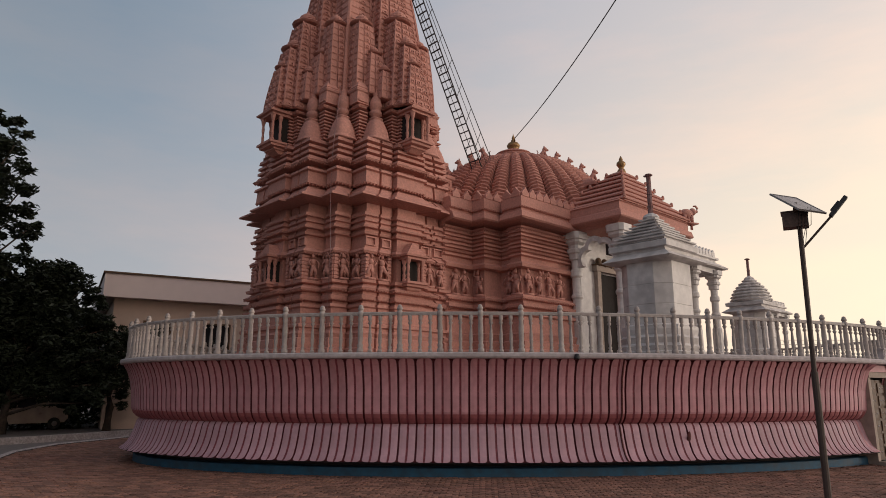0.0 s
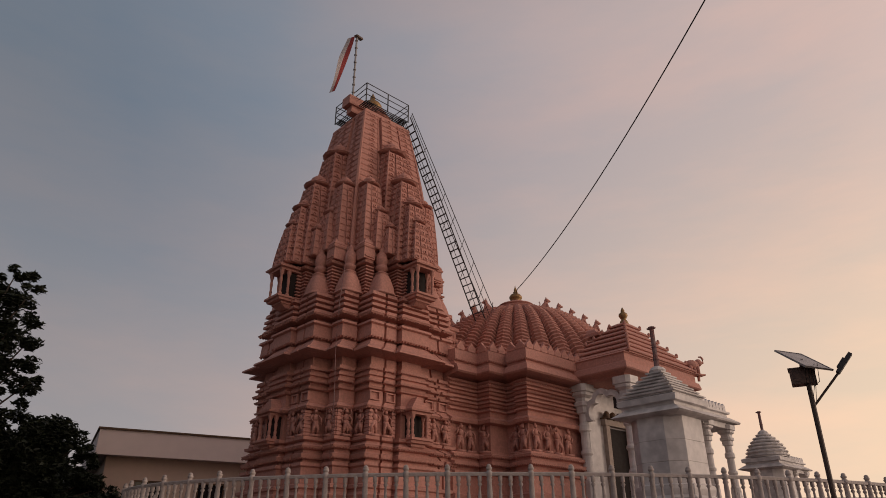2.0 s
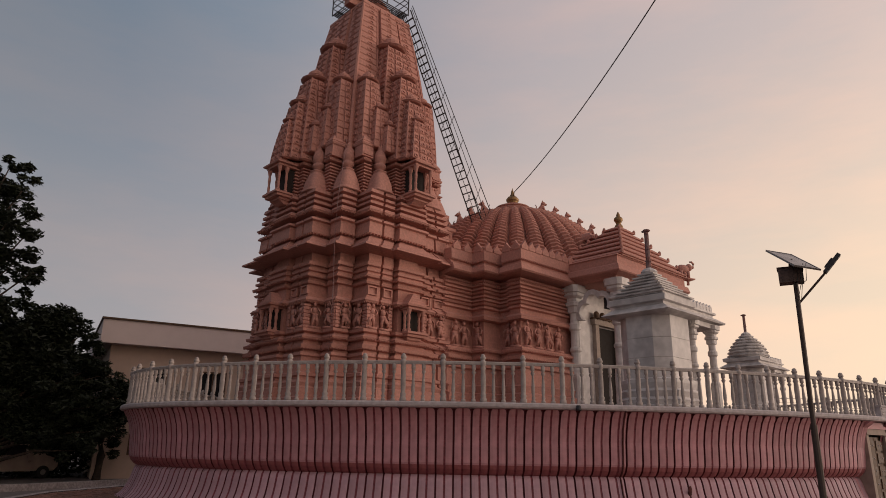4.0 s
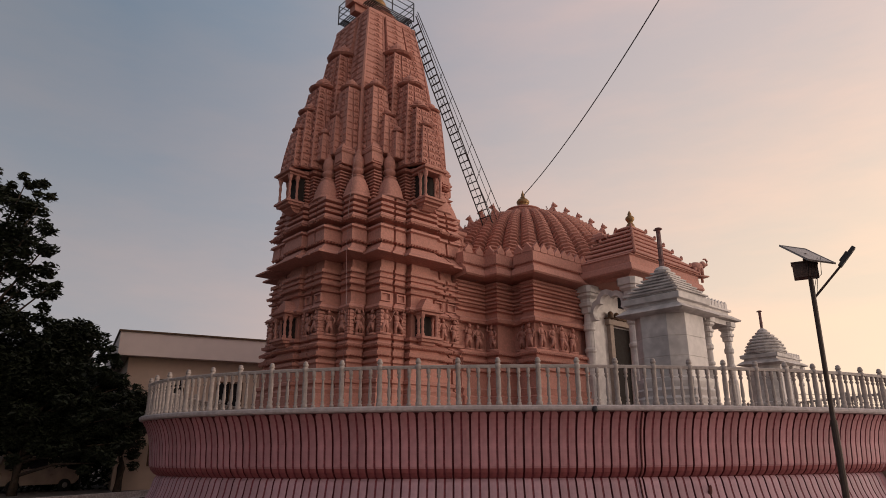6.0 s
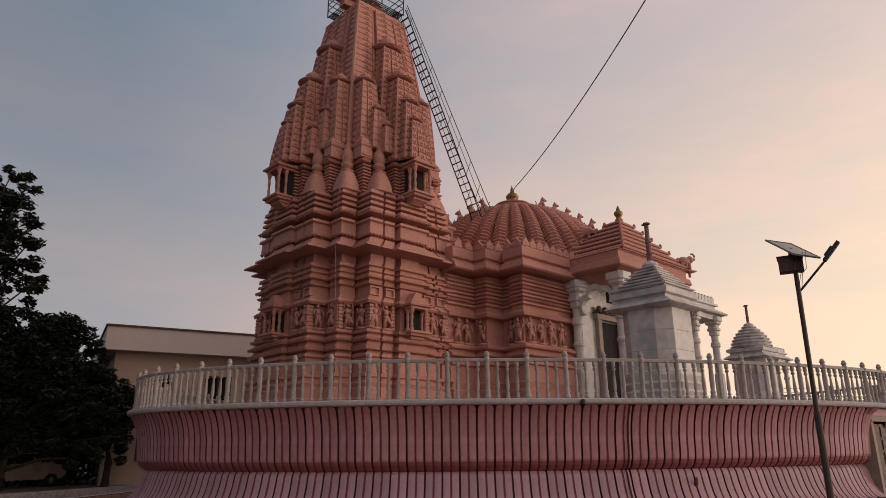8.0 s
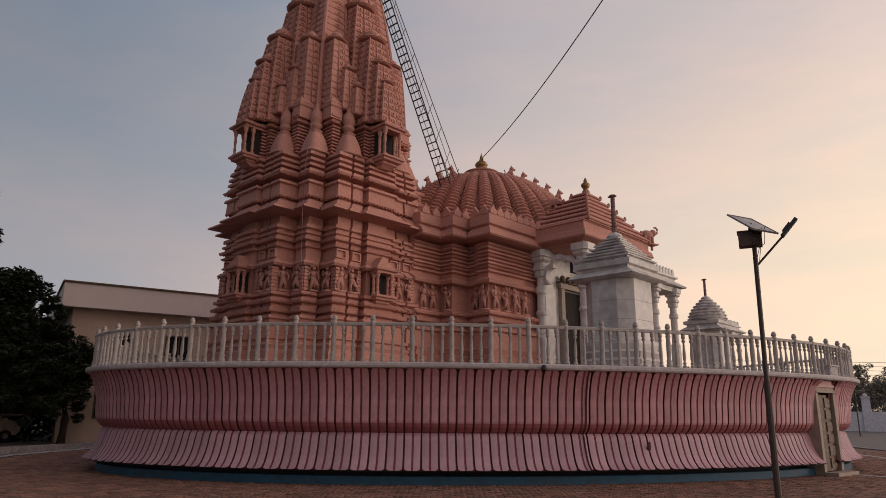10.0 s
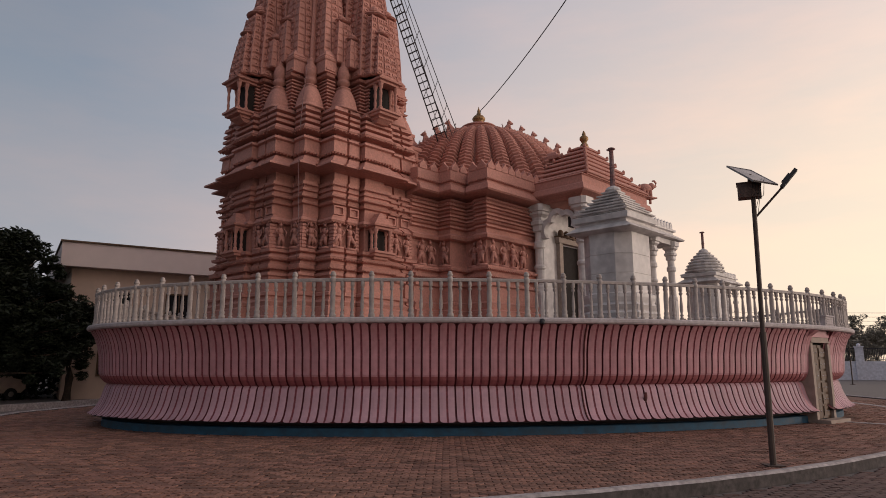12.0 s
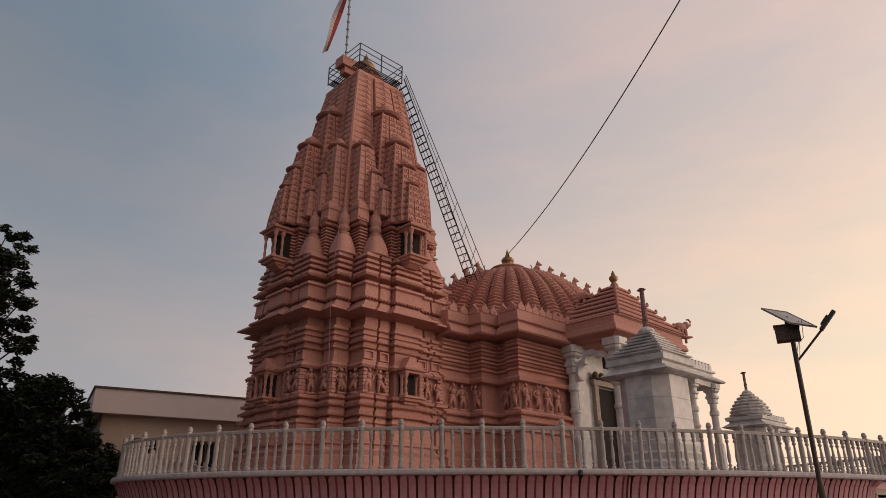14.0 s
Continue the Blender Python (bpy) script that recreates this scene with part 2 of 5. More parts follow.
def tube(bm, points, r, seg=6, mat=0):
    """A round bar along points; r may be a number or one for each point."""
    rings = []
    for k, p in enumerate(points):
        a, b = Vector(points[max(k - 1, 0)]), Vector(points[min(k + 1, len(points) - 1)])
        q = (b - a).to_track_quat("Z", "Y")
        rr = r[k] if isinstance(r, (list, tuple)) else r
        rings.append([Vector(p) + q @ Vector((rr * math.cos(2 * math.pi * j / seg), rr * math.sin(2 * math.pi * j / seg), 0)) for j in range(seg)])
    return loft(bm, rings, mat=mat)


def ball(bm, x, y, z, rx, ry, rz, m=None, seg=8):
    prof = [(math.sin(math.pi * k / 6) + 1e-3, -math.cos(math.pi * k / 6)) for k in range(7)]
    rings = []
    for r, h in prof:
        ring = [Vector((x + rx * r * math.cos(2 * math.pi * k / seg), y + ry * r * math.sin(2 * math.pi * k / seg), z + rz * h)) for k in range(seg)]
        rings.append([m @ p for p in ring] if m is not None else ring)
    loft(bm, rings)


# ---- ground ----
CX, CY, AX, BY, BACK, DECK = 1.669, 21.585, 12.19, 6.66, 22.0, 2.64
SKEW, TALL = 0.213, 0.92
KX, KY, KR = -7.70, 31.66, 24.90

bm = bmesh.new()
LOW = -0.14
bm.faces.new([bm.verts.new(p) for p in ((-2500, -2500, LOW - 0.06), (2500, -2500, LOW - 0.06), (2500, 2500, LOW - 0.06), (-2500, 2500, LOW - 0.06))])
solid("ground", bm, EARTH, "dusty open ground round the temple compound", "ground", kind="structure")


def oval(inset, a):
    """Point and outward angle on the platform's rim, moved inwards."""
    ax, by = AX - inset, (BY if math.sin(a) < 0 else BACK) - inset
    x, y = ax * math.cos(a), by * math.sin(a)
    c, s = math.cos(SKEW), math.sin(SKEW)
    return CX + c * x - s * y, CY + s * x + c * y, math.atan2(y / by ** 2, x / ax ** 2) + SKEW


def along(inset, count=None, step=None, start=-90.0):
    """Evenly spaced places round the rim, as rim angles, from a start in degrees."""
    fine = np.linspace(0, 2 * math.pi, 2881) + radians(start)
    pts = np.array([oval(inset, a)[:2] for a in fine])
    run = np.concatenate([[0], np.cumsum(np.hypot(*np.diff(pts, axis=0).T))])
    n = count or round(run[-1] / step)
    return [float(np.interp(run[-1] * k / n, run, fine)) for k in range(n)], run[-1] / n


# paved forecourt inside the kerb: one sheet that carries the joints
kerb_way = [Vector((*p, 0)) for p in ((-13.6, 34.0), (-13.9, 28.5), (-14.14, 25.57), (-14.45, 22.7), (-13.9, 19.9), (-12.68, 17.3), (-11.3, 14.2), (-9.6, 11.2), (-7.9, 8.9), (-6.3, 7.45))]
for k in range(24):
    a = radians(277 + 32 * k / 23)
    kerb_way.append(Vector((KX + KR * math.cos(a), KY + KR * math.sin(a), 0)))
kerb_way += [Vector((*p, 0)) for p in ((11.1, 14.75), (14.2, 17.7), (16.9, 21.3), (18.9, 25.4), (19.8, 29.6), (20.0, 32.9), (20.9, 40), (21.8, 48), (22, 58))]
bm = bmesh.new()
outer = kerb_way + [Vector((18, 75, 0)), Vector((-14, 75, 0))]
bm.faces.new([bm.verts.new((p.x, p.y, -0.012)) for p in outer])
pavement = solid("pavement", bm, PAVEFAR, "paved forecourt of red interlocking blocks inside the kerb", "pavement", kind="structure")
# kerb: worn stones with rounded top edge
bm = bmesh.new()
rings = []
for k, p in enumerate(kerb_way):
    d = (kerb_way[min(k + 1, len(kerb_way) - 1)] - kerb_way[max(k - 1, 0)]).normalized()
    o = Vector((d.y, -d.x, 0))
    wob = 0.004 * math.sin(k * 2.3)
    rings.append([p + o * a + Vector((0, 0, z + wob)) for a, z in ((-0.02, -0.3), (-0.02, 0.02), (0.02, 0.05), (0.12, 0.05), (0.16, 0.02), (0.17, -0.3))])
loft(bm, rings)
for f in bm.faces:
    f.normal_update()
    f.material_index = 1 if abs(f.normal.z) > 0.4 else 0
solid("kerb", bm, (KERB, WHITEWASH), "worn concrete kerb with whitewashed top edging the paved forecourt", "kerb", kind="structure")
# faded white lines across the forecourt
for way in (((15.3, 20.6), (16.24, 24.18), (16.71, 27.17), (17.2, 32.0)), ((10.95, 18.9), (11.87, 17.7), (13.4, 16.2))):
    bm = bmesh.new()
    rings = []
    for k, (x, y) in enumerate(way):
        dx, dy = way[min(k + 1, len(way) - 1)][0] - way[max(k - 1, 0)][0], way[min(k + 1, len(way) - 1)][1] - way[max(k - 1, 0)][1]
        q = 0.13 / math.hypot(dx, dy)
        rings.append([Vector((x + dy * q, y - dx * q, -0.05)), Vector((x + dy * q, y - dx * q, 0.012)), Vector((x - dy * q, y + dx * q, 0.012)), Vector((x - dy * q, y + dx * q, -0.05))])
    loft(bm, rings)
    solid("trim", bm, WHITEWASH, "faded white line set in the red forecourt", "line", kind="structure")
# road outside
bm = bmesh.new()
bm.faces.new([bm.verts.new((x, y, LOW - 0.012)) for x, y in ((-60, -20), (80, -20), (80, 90), (-60, 90))])
road = solid("road", bm, DUSTROAD, "grey block-paved drive outside the kerb", "road", kind="structure")
# far kerb of the drive on the tree side
bm = bmesh.new()
far_way = [Vector((-15.6, 60, 0)), Vector((-15.6, 36, 0)), Vector((-15.75, 29.6, 0)), Vector((-17.1, 25.6, 0)), Vector((-19.6, 21, 0)), Vector((-24, 17, 0)), Vector((-34, 12, 0))]
rings = []
for k, p in enumerate(far_way):
    d = (far_way[min(k + 1, len(far_way) - 1)] - far_way[max(k - 1, 0)]).normalized()
    o = Vector((d.y, -d.x, 0))
    rings.append([p + o * a + Vector((0, 0, z)) for a, z in ((-0.1, -0.3), (-0.1, 0.10), (0.1, 0.10), (0.12, -0.3))])
loft(bm, rings)
solid("kerb", bm, WHITEWASH, "whitewashed kerb along the drive below the trees", "kerb", kind="structure")

# ---- lotus platform ----
platform = thing("lotus_platform", pose(CX, CY, 0) @ Matrix.Diagonal((1, 1, TALL, 1)), "large pink lotus-petal platform carrying the temple", "platform")
BASE = Matrix.Translation((-CX, -CY, 0))


GATE = radians(-47.5)


def rim_band(profile, mat, name, label="", n=480, smooth=False):
    """A closed band round the rim from (inset, height) pairs."""
    b = bmesh.new()
    rows_ = [[Vector((*oval(i, 2 * math.pi * k / n)[:2], z)) for k in range(n)] for i, z in profile]
    made = [[b.verts.new(BASE @ p) for p in r] for r in rows_]
    for r, s in zip(made, made[1:]):
        for k in range(n):
            if abs((2 * math.pi * (k + 0.5) / n - GATE + math.pi) % (2 * math.pi) - math.pi) > 0.042:
                b.faces.new((r[k], r[(k + 1) % n], s[(k + 1) % n], s[k]))
    return part(name, b, mat, platform, label, smooth)


UPPER = [(0.10, 2.73), (0.20, 2.55), (0.29, 2.3), (0.35, 2.0), (0.37, 1.7), (0.39, 1.48), (0.45, 1.34), (0.54, 1.24), (0.62, 1.20)]
LOWER = [(0.62, 1.20), (0.57, 1.13), (0.54, 1.02), (0.50, 0.85), (0.44, 0.67), (0.36, 0.51), (0.27, 0.41), (0.185, 0.36)]
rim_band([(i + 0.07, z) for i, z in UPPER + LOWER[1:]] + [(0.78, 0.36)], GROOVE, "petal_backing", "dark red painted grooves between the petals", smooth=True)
# recess below the petals, its shadow painted into the colour
rim_band([(0.285, 0.375), (0.262, 0.35), (0.272, 0.325), (0.80, 0.325), (0.80, 0.17)], GAP_SHADE, "drip_edge", "recess under the petals with its shade painted near black")
rim_band([(0.82, 0.215), (0.59, 0.205), (0.56, 0.19), (0.545, -0.12)], BLUE, "plinth", "dull blue painted plinth at the ground")
bm = bmesh.new()
n = 240
top_in = [[bm.verts.new(BASE @ Vector((*oval(i, 2 * math.pi * k / n)[:2], z))) for k in range(n)] for i, z in ((0.14, 2.72), (0.02, 2.74), (0.0, 2.78), (0.0, 2.84), (0.03, 2.87), (0.9, 2.87))]
for r, s in zip(top_in, top_in[1:]):
    for k in range(n):
        bm.faces.new((r[k], r[(k + 1) % n], s[(k + 1) % n], s[k]))
part("deck_slab", bm, COPING, platform, "whitewashed concrete coping slab with dusty pink edge")

bm = bmesh.new()
bm.faces.new([bm.verts.new(BASE @ Vector((*oval(0.9, 2 * math.pi * k / n)[:2], 2.87))) for k in range(n)])
part("deck_floor", bm, DECKFLOOR, platform, "dull red stone floor of the platform")


def petal_mesh(profile, width, name, tip, paint=PETAL):
    """One leaf: two soft lobes with a painted middle groove, rounded at its outer end."""
    b = bmesh.new()
    across = (-0.5, -0.485, -0.28, -0.065, -0.05, 0.05, 0.065, 0.28, 0.485, 0.5)
    depth = (0.075, 0.006, 0.0, 0.004, 0.016, 0.016, 0.004, 0.0, 0.006, 0.075)
    grid = []
    count = len(profile)
    for k, (i, z) in enumerate(profile):
        near_tip = k if tip == "top" else count - 1 - k
        shrink = (0.62, 0.86, 0.97, 1.0)[min(near_tip, 3)]
        grid.append([b.verts.new((width * 0.92 * a * shrink, d + i, z)) for a, d in zip(across, depth)])
    for r, s in zip(grid, grid[1:]):
        for k in range(len(across) - 1):
            # slot 2 darkens the lower ends: red wash with the waist's shade painted in
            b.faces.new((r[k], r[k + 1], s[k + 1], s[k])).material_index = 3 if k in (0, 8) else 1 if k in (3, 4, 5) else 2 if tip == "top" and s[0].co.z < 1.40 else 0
    return link(name, b, (paint, REDLINE, RED_WASH_SHADE, GROOVE), False)


def fitted(profile, per):
    """More rings between the given ones."""
    out = []
    for (i0, z0), (i1, z1) in zip(profile, profile[1:]):
        out += [(i0 + (i1 - i0) * k / per, z0 + (z1 - z0) * k / per) for k in range(per)]
    return out + [profile[-1]]


rim_angles, leaf_width = along(0.3, step=0.385, start=-104.52)
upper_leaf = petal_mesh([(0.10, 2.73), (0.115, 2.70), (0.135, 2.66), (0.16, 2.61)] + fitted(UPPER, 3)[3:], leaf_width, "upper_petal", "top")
lower_leaf = petal_mesh(fitted(LOWER, 3)[:-3] + [(0.24, 0.388), (0.212, 0.372), (0.185, 0.36)], leaf_width, "lower_petal", "bottom", PETAL_LOW)


def clear_of_gate(a):
    return abs((a - GATE + math.pi) % (2 * math.pi) - math.pi) > 0.062


for a in rim_angles:
    x, y, out = oval(0.0, a)
    if clear_of_gate(a):
        place = BASE @ pose(x, y, 0, 0, 0, math.degrees(out) + 90)
        if math.sin(a) < 0.25:
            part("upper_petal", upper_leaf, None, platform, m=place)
            part("lower_petal", lower_leaf, None, platform, m=place)
# the far side of the rim, never faced: petals joined
for name, leaf in (("far_upper_petals", upper_leaf), ("far_lower_petals", lower_leaf)):
    bm = bmesh.new()
    for a in rim_angles:
        if math.sin(a) >= 0.25:
            x, y, out = oval(0.0, a)
            had = len(bm.verts)
            bm.from_mesh(leaf)
            bm.verts.ensure_lookup_table()
            place = BASE @ pose(x, y, 0, 0, 0, math.degrees(out) + 90)
            for v in bm.verts[had:]:
                v.co = place @ v.co
    tagged(part(name, bm, (PETAL, REDLINE, RED_WASH_SHADE, GROOVE), platform, smooth=True), kind="stuff")

# cellar gate in the platform's side
gx, gy, gout = oval(0.0, GATE)
gate = thing("cellar_gate", pose(gx, gy, 0, 0, 0, math.degrees(gout) + 90) @ Matrix.Diagonal((1, 1, TALL, 1)), "closed wooden cellar door in a marble frame", "door")
bm = bmesh.new()
box(bm, -0.48, 0.4, 0.1, -0.01, 0.46, 2.3)
box(bm, 0.01, 0.4, 0.1, 0.48, 0.46, 2.3)
for k in range(6):
    for sx in (-0.25, 0.25):
        box(bm, sx - 0.19, 0.375, 0.18 + 0.35 * k, sx + 0.19, 0.4, 0.46 + 0.35 * k)
leafd = part("door_leaf", bm, WOOD, gate, "dark brown panelled wooden door leaf")
for k in range(6):
    for sx in (-0.33, -0.17, 0.17, 0.33):
        bm = bmesh.new()
        lathe(bm, [(0.024, 0), (0.02, 0.01), (0.008, 0.02)], 8, m=pose(sx, 0.376, 0.32 + 0.35 * k, 90, 0, 0))
        part("stud", bm, COPING, leafd)
for sx in (-1, 1):
    bm = bmesh.new()
    x0, x1 = sorted((sx * 0.48, sx * 0.62))
    box(bm, x0, 0.3, 0.0, x1, 0.75, 2.36)
    part("door_jamb", bm, FRAME, gate)
    bm = bmesh.new()
    x0, x1 = sorted((sx * 0.622, sx * 0.9))
    loft(bm, [[Vector((x0, i + 0.03, z)), Vector((x1, i + 0.03, z)), Vector((x1, 0.85, z)), Vector((x0, 0.85, z))] for i, z in [(0.0, 2.71)] + UPPER[1:] + LOWER[1:] + [(0.36, 0.36), (0.36, 0.3)]])
    part("side_panel", bm, PETAL, gate, "plain pink painted strip beside the door")
bm = bmesh.new()
box(bm, -0.62, 0.27, 2.362, 0.62, 0.75, 2.52)
part("lintel", bm, FRAME, gate)
bm = bmesh.new()
box(bm, -0.62, 0.24, 2.522, 0.62, 0.75, 2.715)
part("spandrel", bm, PETAL, gate)
bm = bmesh.new()
box(bm, -0.66, -0.05, -0.02, 0.66, 0.29, 0.1)
part("threshold", bm, FRAME, gate)

# ---- railing on the platform ----
railing = thing("railing", pose(CX, CY, DECK), "cream painted concrete railing with turned balusters", "railing")
RB = Matrix.Translation((-CX, -CY, 0))
bm = bmesh.new()
lathe(bm, [(0.075, 0), (0.075, 0.08), (0.055, 0.10), (0.07, 0.16), (0.05, 0.2), (0.058, 0.3), (0.06, 0.55), (0.05, 0.7), (0.068, 0.74), (0.05, 0.78), (0.075, 0.82), (0.075, 0.9), (0.055, 0.91), (0.05, 0.935), (0.066, 0.95), (0.068, 0.985), (0.05, 1.0), (0.056, 1.015), (0.04, 1.045), (0.012, 1.06)], 10)
for v in bm.verts:
    v.co.x, v.co.y = v.co.x * 0.98, v.co.y * 0.98
post_mesh = link("post", bm, CREAM, True)
bm = bmesh.new()
lathe(bm, [(0.046, 0), (0.046, 0.06), (0.022, 0.075), (0.044, 0.115), (0.022, 0.155), (0.036, 0.22), (0.038, 0.32), (0.026, 0.5), (0.02, 0.6), (0.046, 0.65), (0.021, 0.695), (0.042, 0.71), (0.042, 0.83)], 8)
for v in bm.verts:
    v.co.x, v.co.y = v.co.x * 1.1, v.co.y * 1.1
baluster_mesh = link("baluster", bm, CREAM, True)
POST_START = -104.32
post_angles, post_step = along(0.2, step=0.892, start=POST_START)
small, _ = along(0.2, count=4 * len(post_angles), start=POST_START)
for k, a in enumerate(small):
    x, y, out = oval(0.2, a)
    which = (post_mesh, "post") if k % 4 == 0 else (baluster_mesh, "baluster")
    if which[1] == "post" or math.sin(a) < 0.35:
        part(which[1], which[0], None, railing, m=RB @ pose(x, y, 0, random.uniform(-0.8, 0.8), random.uniform(-0.8, 0.8), math.degrees(out)))
bm = bmesh.new()
for k, a in enumerate(small):
    if k % 4 and math.sin(a) >= 0.35:
        x, y, out = oval(0.2, a)
        lathe(bm, [(0.04, 0), (0.03, 0.1), (0.034, 0.5), (0.036, 0.83)], 6, x - CX, y - CY)
tagged(part("far_balusters", bm, CREAM, railing), kind="stuff")
bm = bmesh.new()
rings = []
for k in range(200):
    a = 2 * math.pi * k / 200
    rings.append([Vector((*oval(0.2 + i, a)[:2], z)) - Vector((CX, CY, 0)) for i, z in ((-0.045, 0.82), (-0.045, 0.875), (-0.02, 0.895), (0.02, 0.895), (0.045, 0.875), (0.045, 0.82))])
loft(bm, rings + rings[:1], caps=False)
part("top_rail", bm, CREAM, railing)
bx, by, bo = oval(0.2, radians(-46))
bm = bmesh.new()
box(bm, -0.28, -0.12, 0, 0.28, 0.12, 0.26)
box(bm, -0.32, -0.16, 0.26, 0.32, 0.16, 0.3)
for k in range(3):
    box(bm, -0.24, -0.135, 0.05 + 0.07 * k, 0.24, -0.12, 0.09 + 0.07 * k)
solid("junction_box", bm, COPING, "small grey louvred box on the coping by the railing", "box", m=pose(bx, by, DECK, 0, 0, math.degrees(bo) + 90))


def on_rim(inset, bearing):
    """Rim angle on the near side at a bearing, in degrees clockwise from straight ahead."""
    best = min((abs(math.degrees(math.atan2(oval(inset, radians(a / 20))[0], oval(inset, radians(a / 20))[1])) - bearing), a / 20) for a in range(-3000, -600))
    return radians(best[1])


a = on_rim(0.3, 16.8)
x, y, out = oval(0.0, a)
bm = bmesh.new()
ball(bm, 0, 0.48, 0.82, 0.055, 0.02, 0.17, pose(0, 0, 0, 12, 0, 0) @ pose(0, 0.17, -0.085))
part("drain_mark", bm, SPOUT, platform, "rusty dark red drain mark on a lower petal", smooth=True, m=BASE @ pose(x, y, 0, 0, 0, math.degrees(out) + 90))
a = on_rim(0.2, 11.9)
x, y, out = oval(0.0, a)
bm = bmesh.new()
tube(bm, [(0, i - 0.012, z) for i, z in UPPER + LOWER[1:]], 0.022, 6)
part("drain_pipe", bm, SPOUT, platform, "thin dark drain pipe down over the petals", m=BASE @ pose(x, y, 0, 0, 0, math.degrees(out) + 90))
a = on_rim(0.0, 8.25)
x, y, out = oval(0.0, a)
bm = bmesh.new()
lathe(bm, [(0.015, 0.06), (0.05, 0.05), (0.07, -0.04), (0.06, -0.06), (0.01, -0.05)], 10, 0, -0.05, 2.78)
box(bm, -0.02, -0.05, 2.77, 0.02, 0.02, 2.8)
solid("spotlight", bm, STEEL, "small black spotlight fixed on the coping edge", "spotlight", m=pose(x, y, DECK - 2.87, 0, 0, math.degrees(out) + 90), smooth=True)

# ---- temple ----
TX, TY, TURN_T = -5.097, 25.848, 46.56
temple = thing("temple", pose(TX, TY, DECK + 0.05, 0, 0, TURN_T) @ Matrix.Diagonal((1.016, 1.016, 0.99, 1)), "carved pink sandstone temple with tall curved spire and domed hall", "temple")
Q0, W0, Q1, P1, K1 = 3.52, 0.62, 3.34, 1.88, 2.64


def plan(o=0.0, scale=1.0):
    """The tower's stepped plan, moved outwards by o."""
    side = [(Q0, W0), (Q1 - 0.12, W0), (Q1 - 0.12, W0 + 0.12), (Q1, W0 + 0.12), (Q1, 1.2), (Q1 - 0.12, 1.2), (Q1 - 0.12, 1.3), (Q1, 1.3), (Q1, P1), (K1 - 0.16, P1), (K1 - 0.16, P1 + 0.13), (K1, P1 + 0.13)]
    quarter = side + [(K1, K1)] + [(y, x) for x, y in reversed(side)]
    pts = []
    for turn in range(4):
        for x, y in quarter:
            x, y = scale * x + o * math.copysign(1, x), scale * y + o * math.copysign(1, y)
            for _ in range(turn):
                x, y = -y, x
            pts.append((x, y))
    return pts


def upper_plan(o=0.0):
    """The upper storey: banded piers with recesses in which the bell roofs stand."""
    side = [(Q0, 0.55), (Q1, 0.55), (Q1, 0.82), (2.6, 0.82), (2.6, 1.60), (2.88, 1.60), (2.88, 1.97)]
    quarter = side + [(1.97, 1.97)] + [(y, x) for x, y in reversed(side)]
    pts = []
    for turn in range(4):
        for x, y in quarter:
            x, y = x + o * math.copysign(1, x), y + o * math.copysign(1, y)
            for _ in range(turn):
                x, y = -y, x
            pts.append((x, y))
    return pts


def stack(profile, shape=plan):
    """Rings for loft() from (height above sea level of the yard, offset) pairs."""
    return [[Vector((x, y, z - DECK)) for x, y in shape(1.45 * o - 0.10)] for z, o in profile]


bm = bmesh.new()
loft(bm, stack([(2.58, 0.330), (3.15, 0.330), (3.2, 0.277), (3.5, 0.277), (3.55, 0.238), (3.68, 0.277), (3.78, 0.198), (3.86, 0.198), (3.9, 0.251), (4.0, 0.251), (4.04, 0.172), (4.55, 0.172), (4.6, 0.224), (4.7, 0.224),
                (4.72, 0.106), (4.82, 0.092), (4.84, 0.198), (4.98, 0.224), (5.02, 0.132), (5.14, 0.092), (5.18, 0.198), (5.26, 0.224), (5.34, 0.132), (5.42, 0.066), (5.46, 0.172), (5.56, 0.185), (5.6, 0.000)]))
part("tower_base", bm, STONE, temple)
bm = bmesh.new()
loft(bm, stack([(5.6, -0.014), (6.5, -0.014), (6.52, 0.115), (6.6, 0.158), (6.7, 0.101), (6.74, 0.043), (6.8, 0.043), (6.82, 0.000), (7.2, 0.000), (7.22, 0.086), (7.3, 0.115), (7.34, 0.036), (7.44, 0.036), (7.46, 0.144), (7.54, 0.158),
                (7.58, 0.058), (7.68, 0.043), (7.7, 0.101), (7.78, 0.108), (7.8, 0.029), (7.9, 0.029), (7.92, 0.086), (8.04, 0.086), (8.08, -0.043), (8.44, -0.058)]))
part("tower_wall", bm, STONE, temple)
bm = bmesh.new()
loft(bm, stack([(8.43, -0.08), (8.5, 0.39), (8.51, 0.41), (8.58, 0.40), (8.66, 0.30), (8.72, 0.22), (8.86, 0.13), (8.98, 0.06), (9.0, 0.06)]))
part("main_eave", bm, STONE, temple, "deep sloping stone eave with shaded underside")
bm = bmesh.new()
loft(bm, stack([(9.0, -0.02), (9.1, -0.02), (9.12, 0.10), (9.58, 0.08), (9.62, 0.15), (9.72, 0.13), (9.76, -0.10), (9.92, -0.10), (9.95, 0.16), (10.02, 0.19), (10.08, 0.12), (10.2, 0.08), (10.22, -0.03), (10.28, -0.03), (10.3, 0.10), (10.4, 0.10), (10.44, -0.01), (10.5, -0.01),
                (10.52, 0.09), (10.62, 0.09), (10.66, -0.04), (10.72, -0.04), (10.76, 0.08), (10.9, 0.06), (10.94, -0.05)]))
part("tower_frieze", bm, STONE, temple)
bm = bmesh.new()
prof = [(10.94, -0.06)]
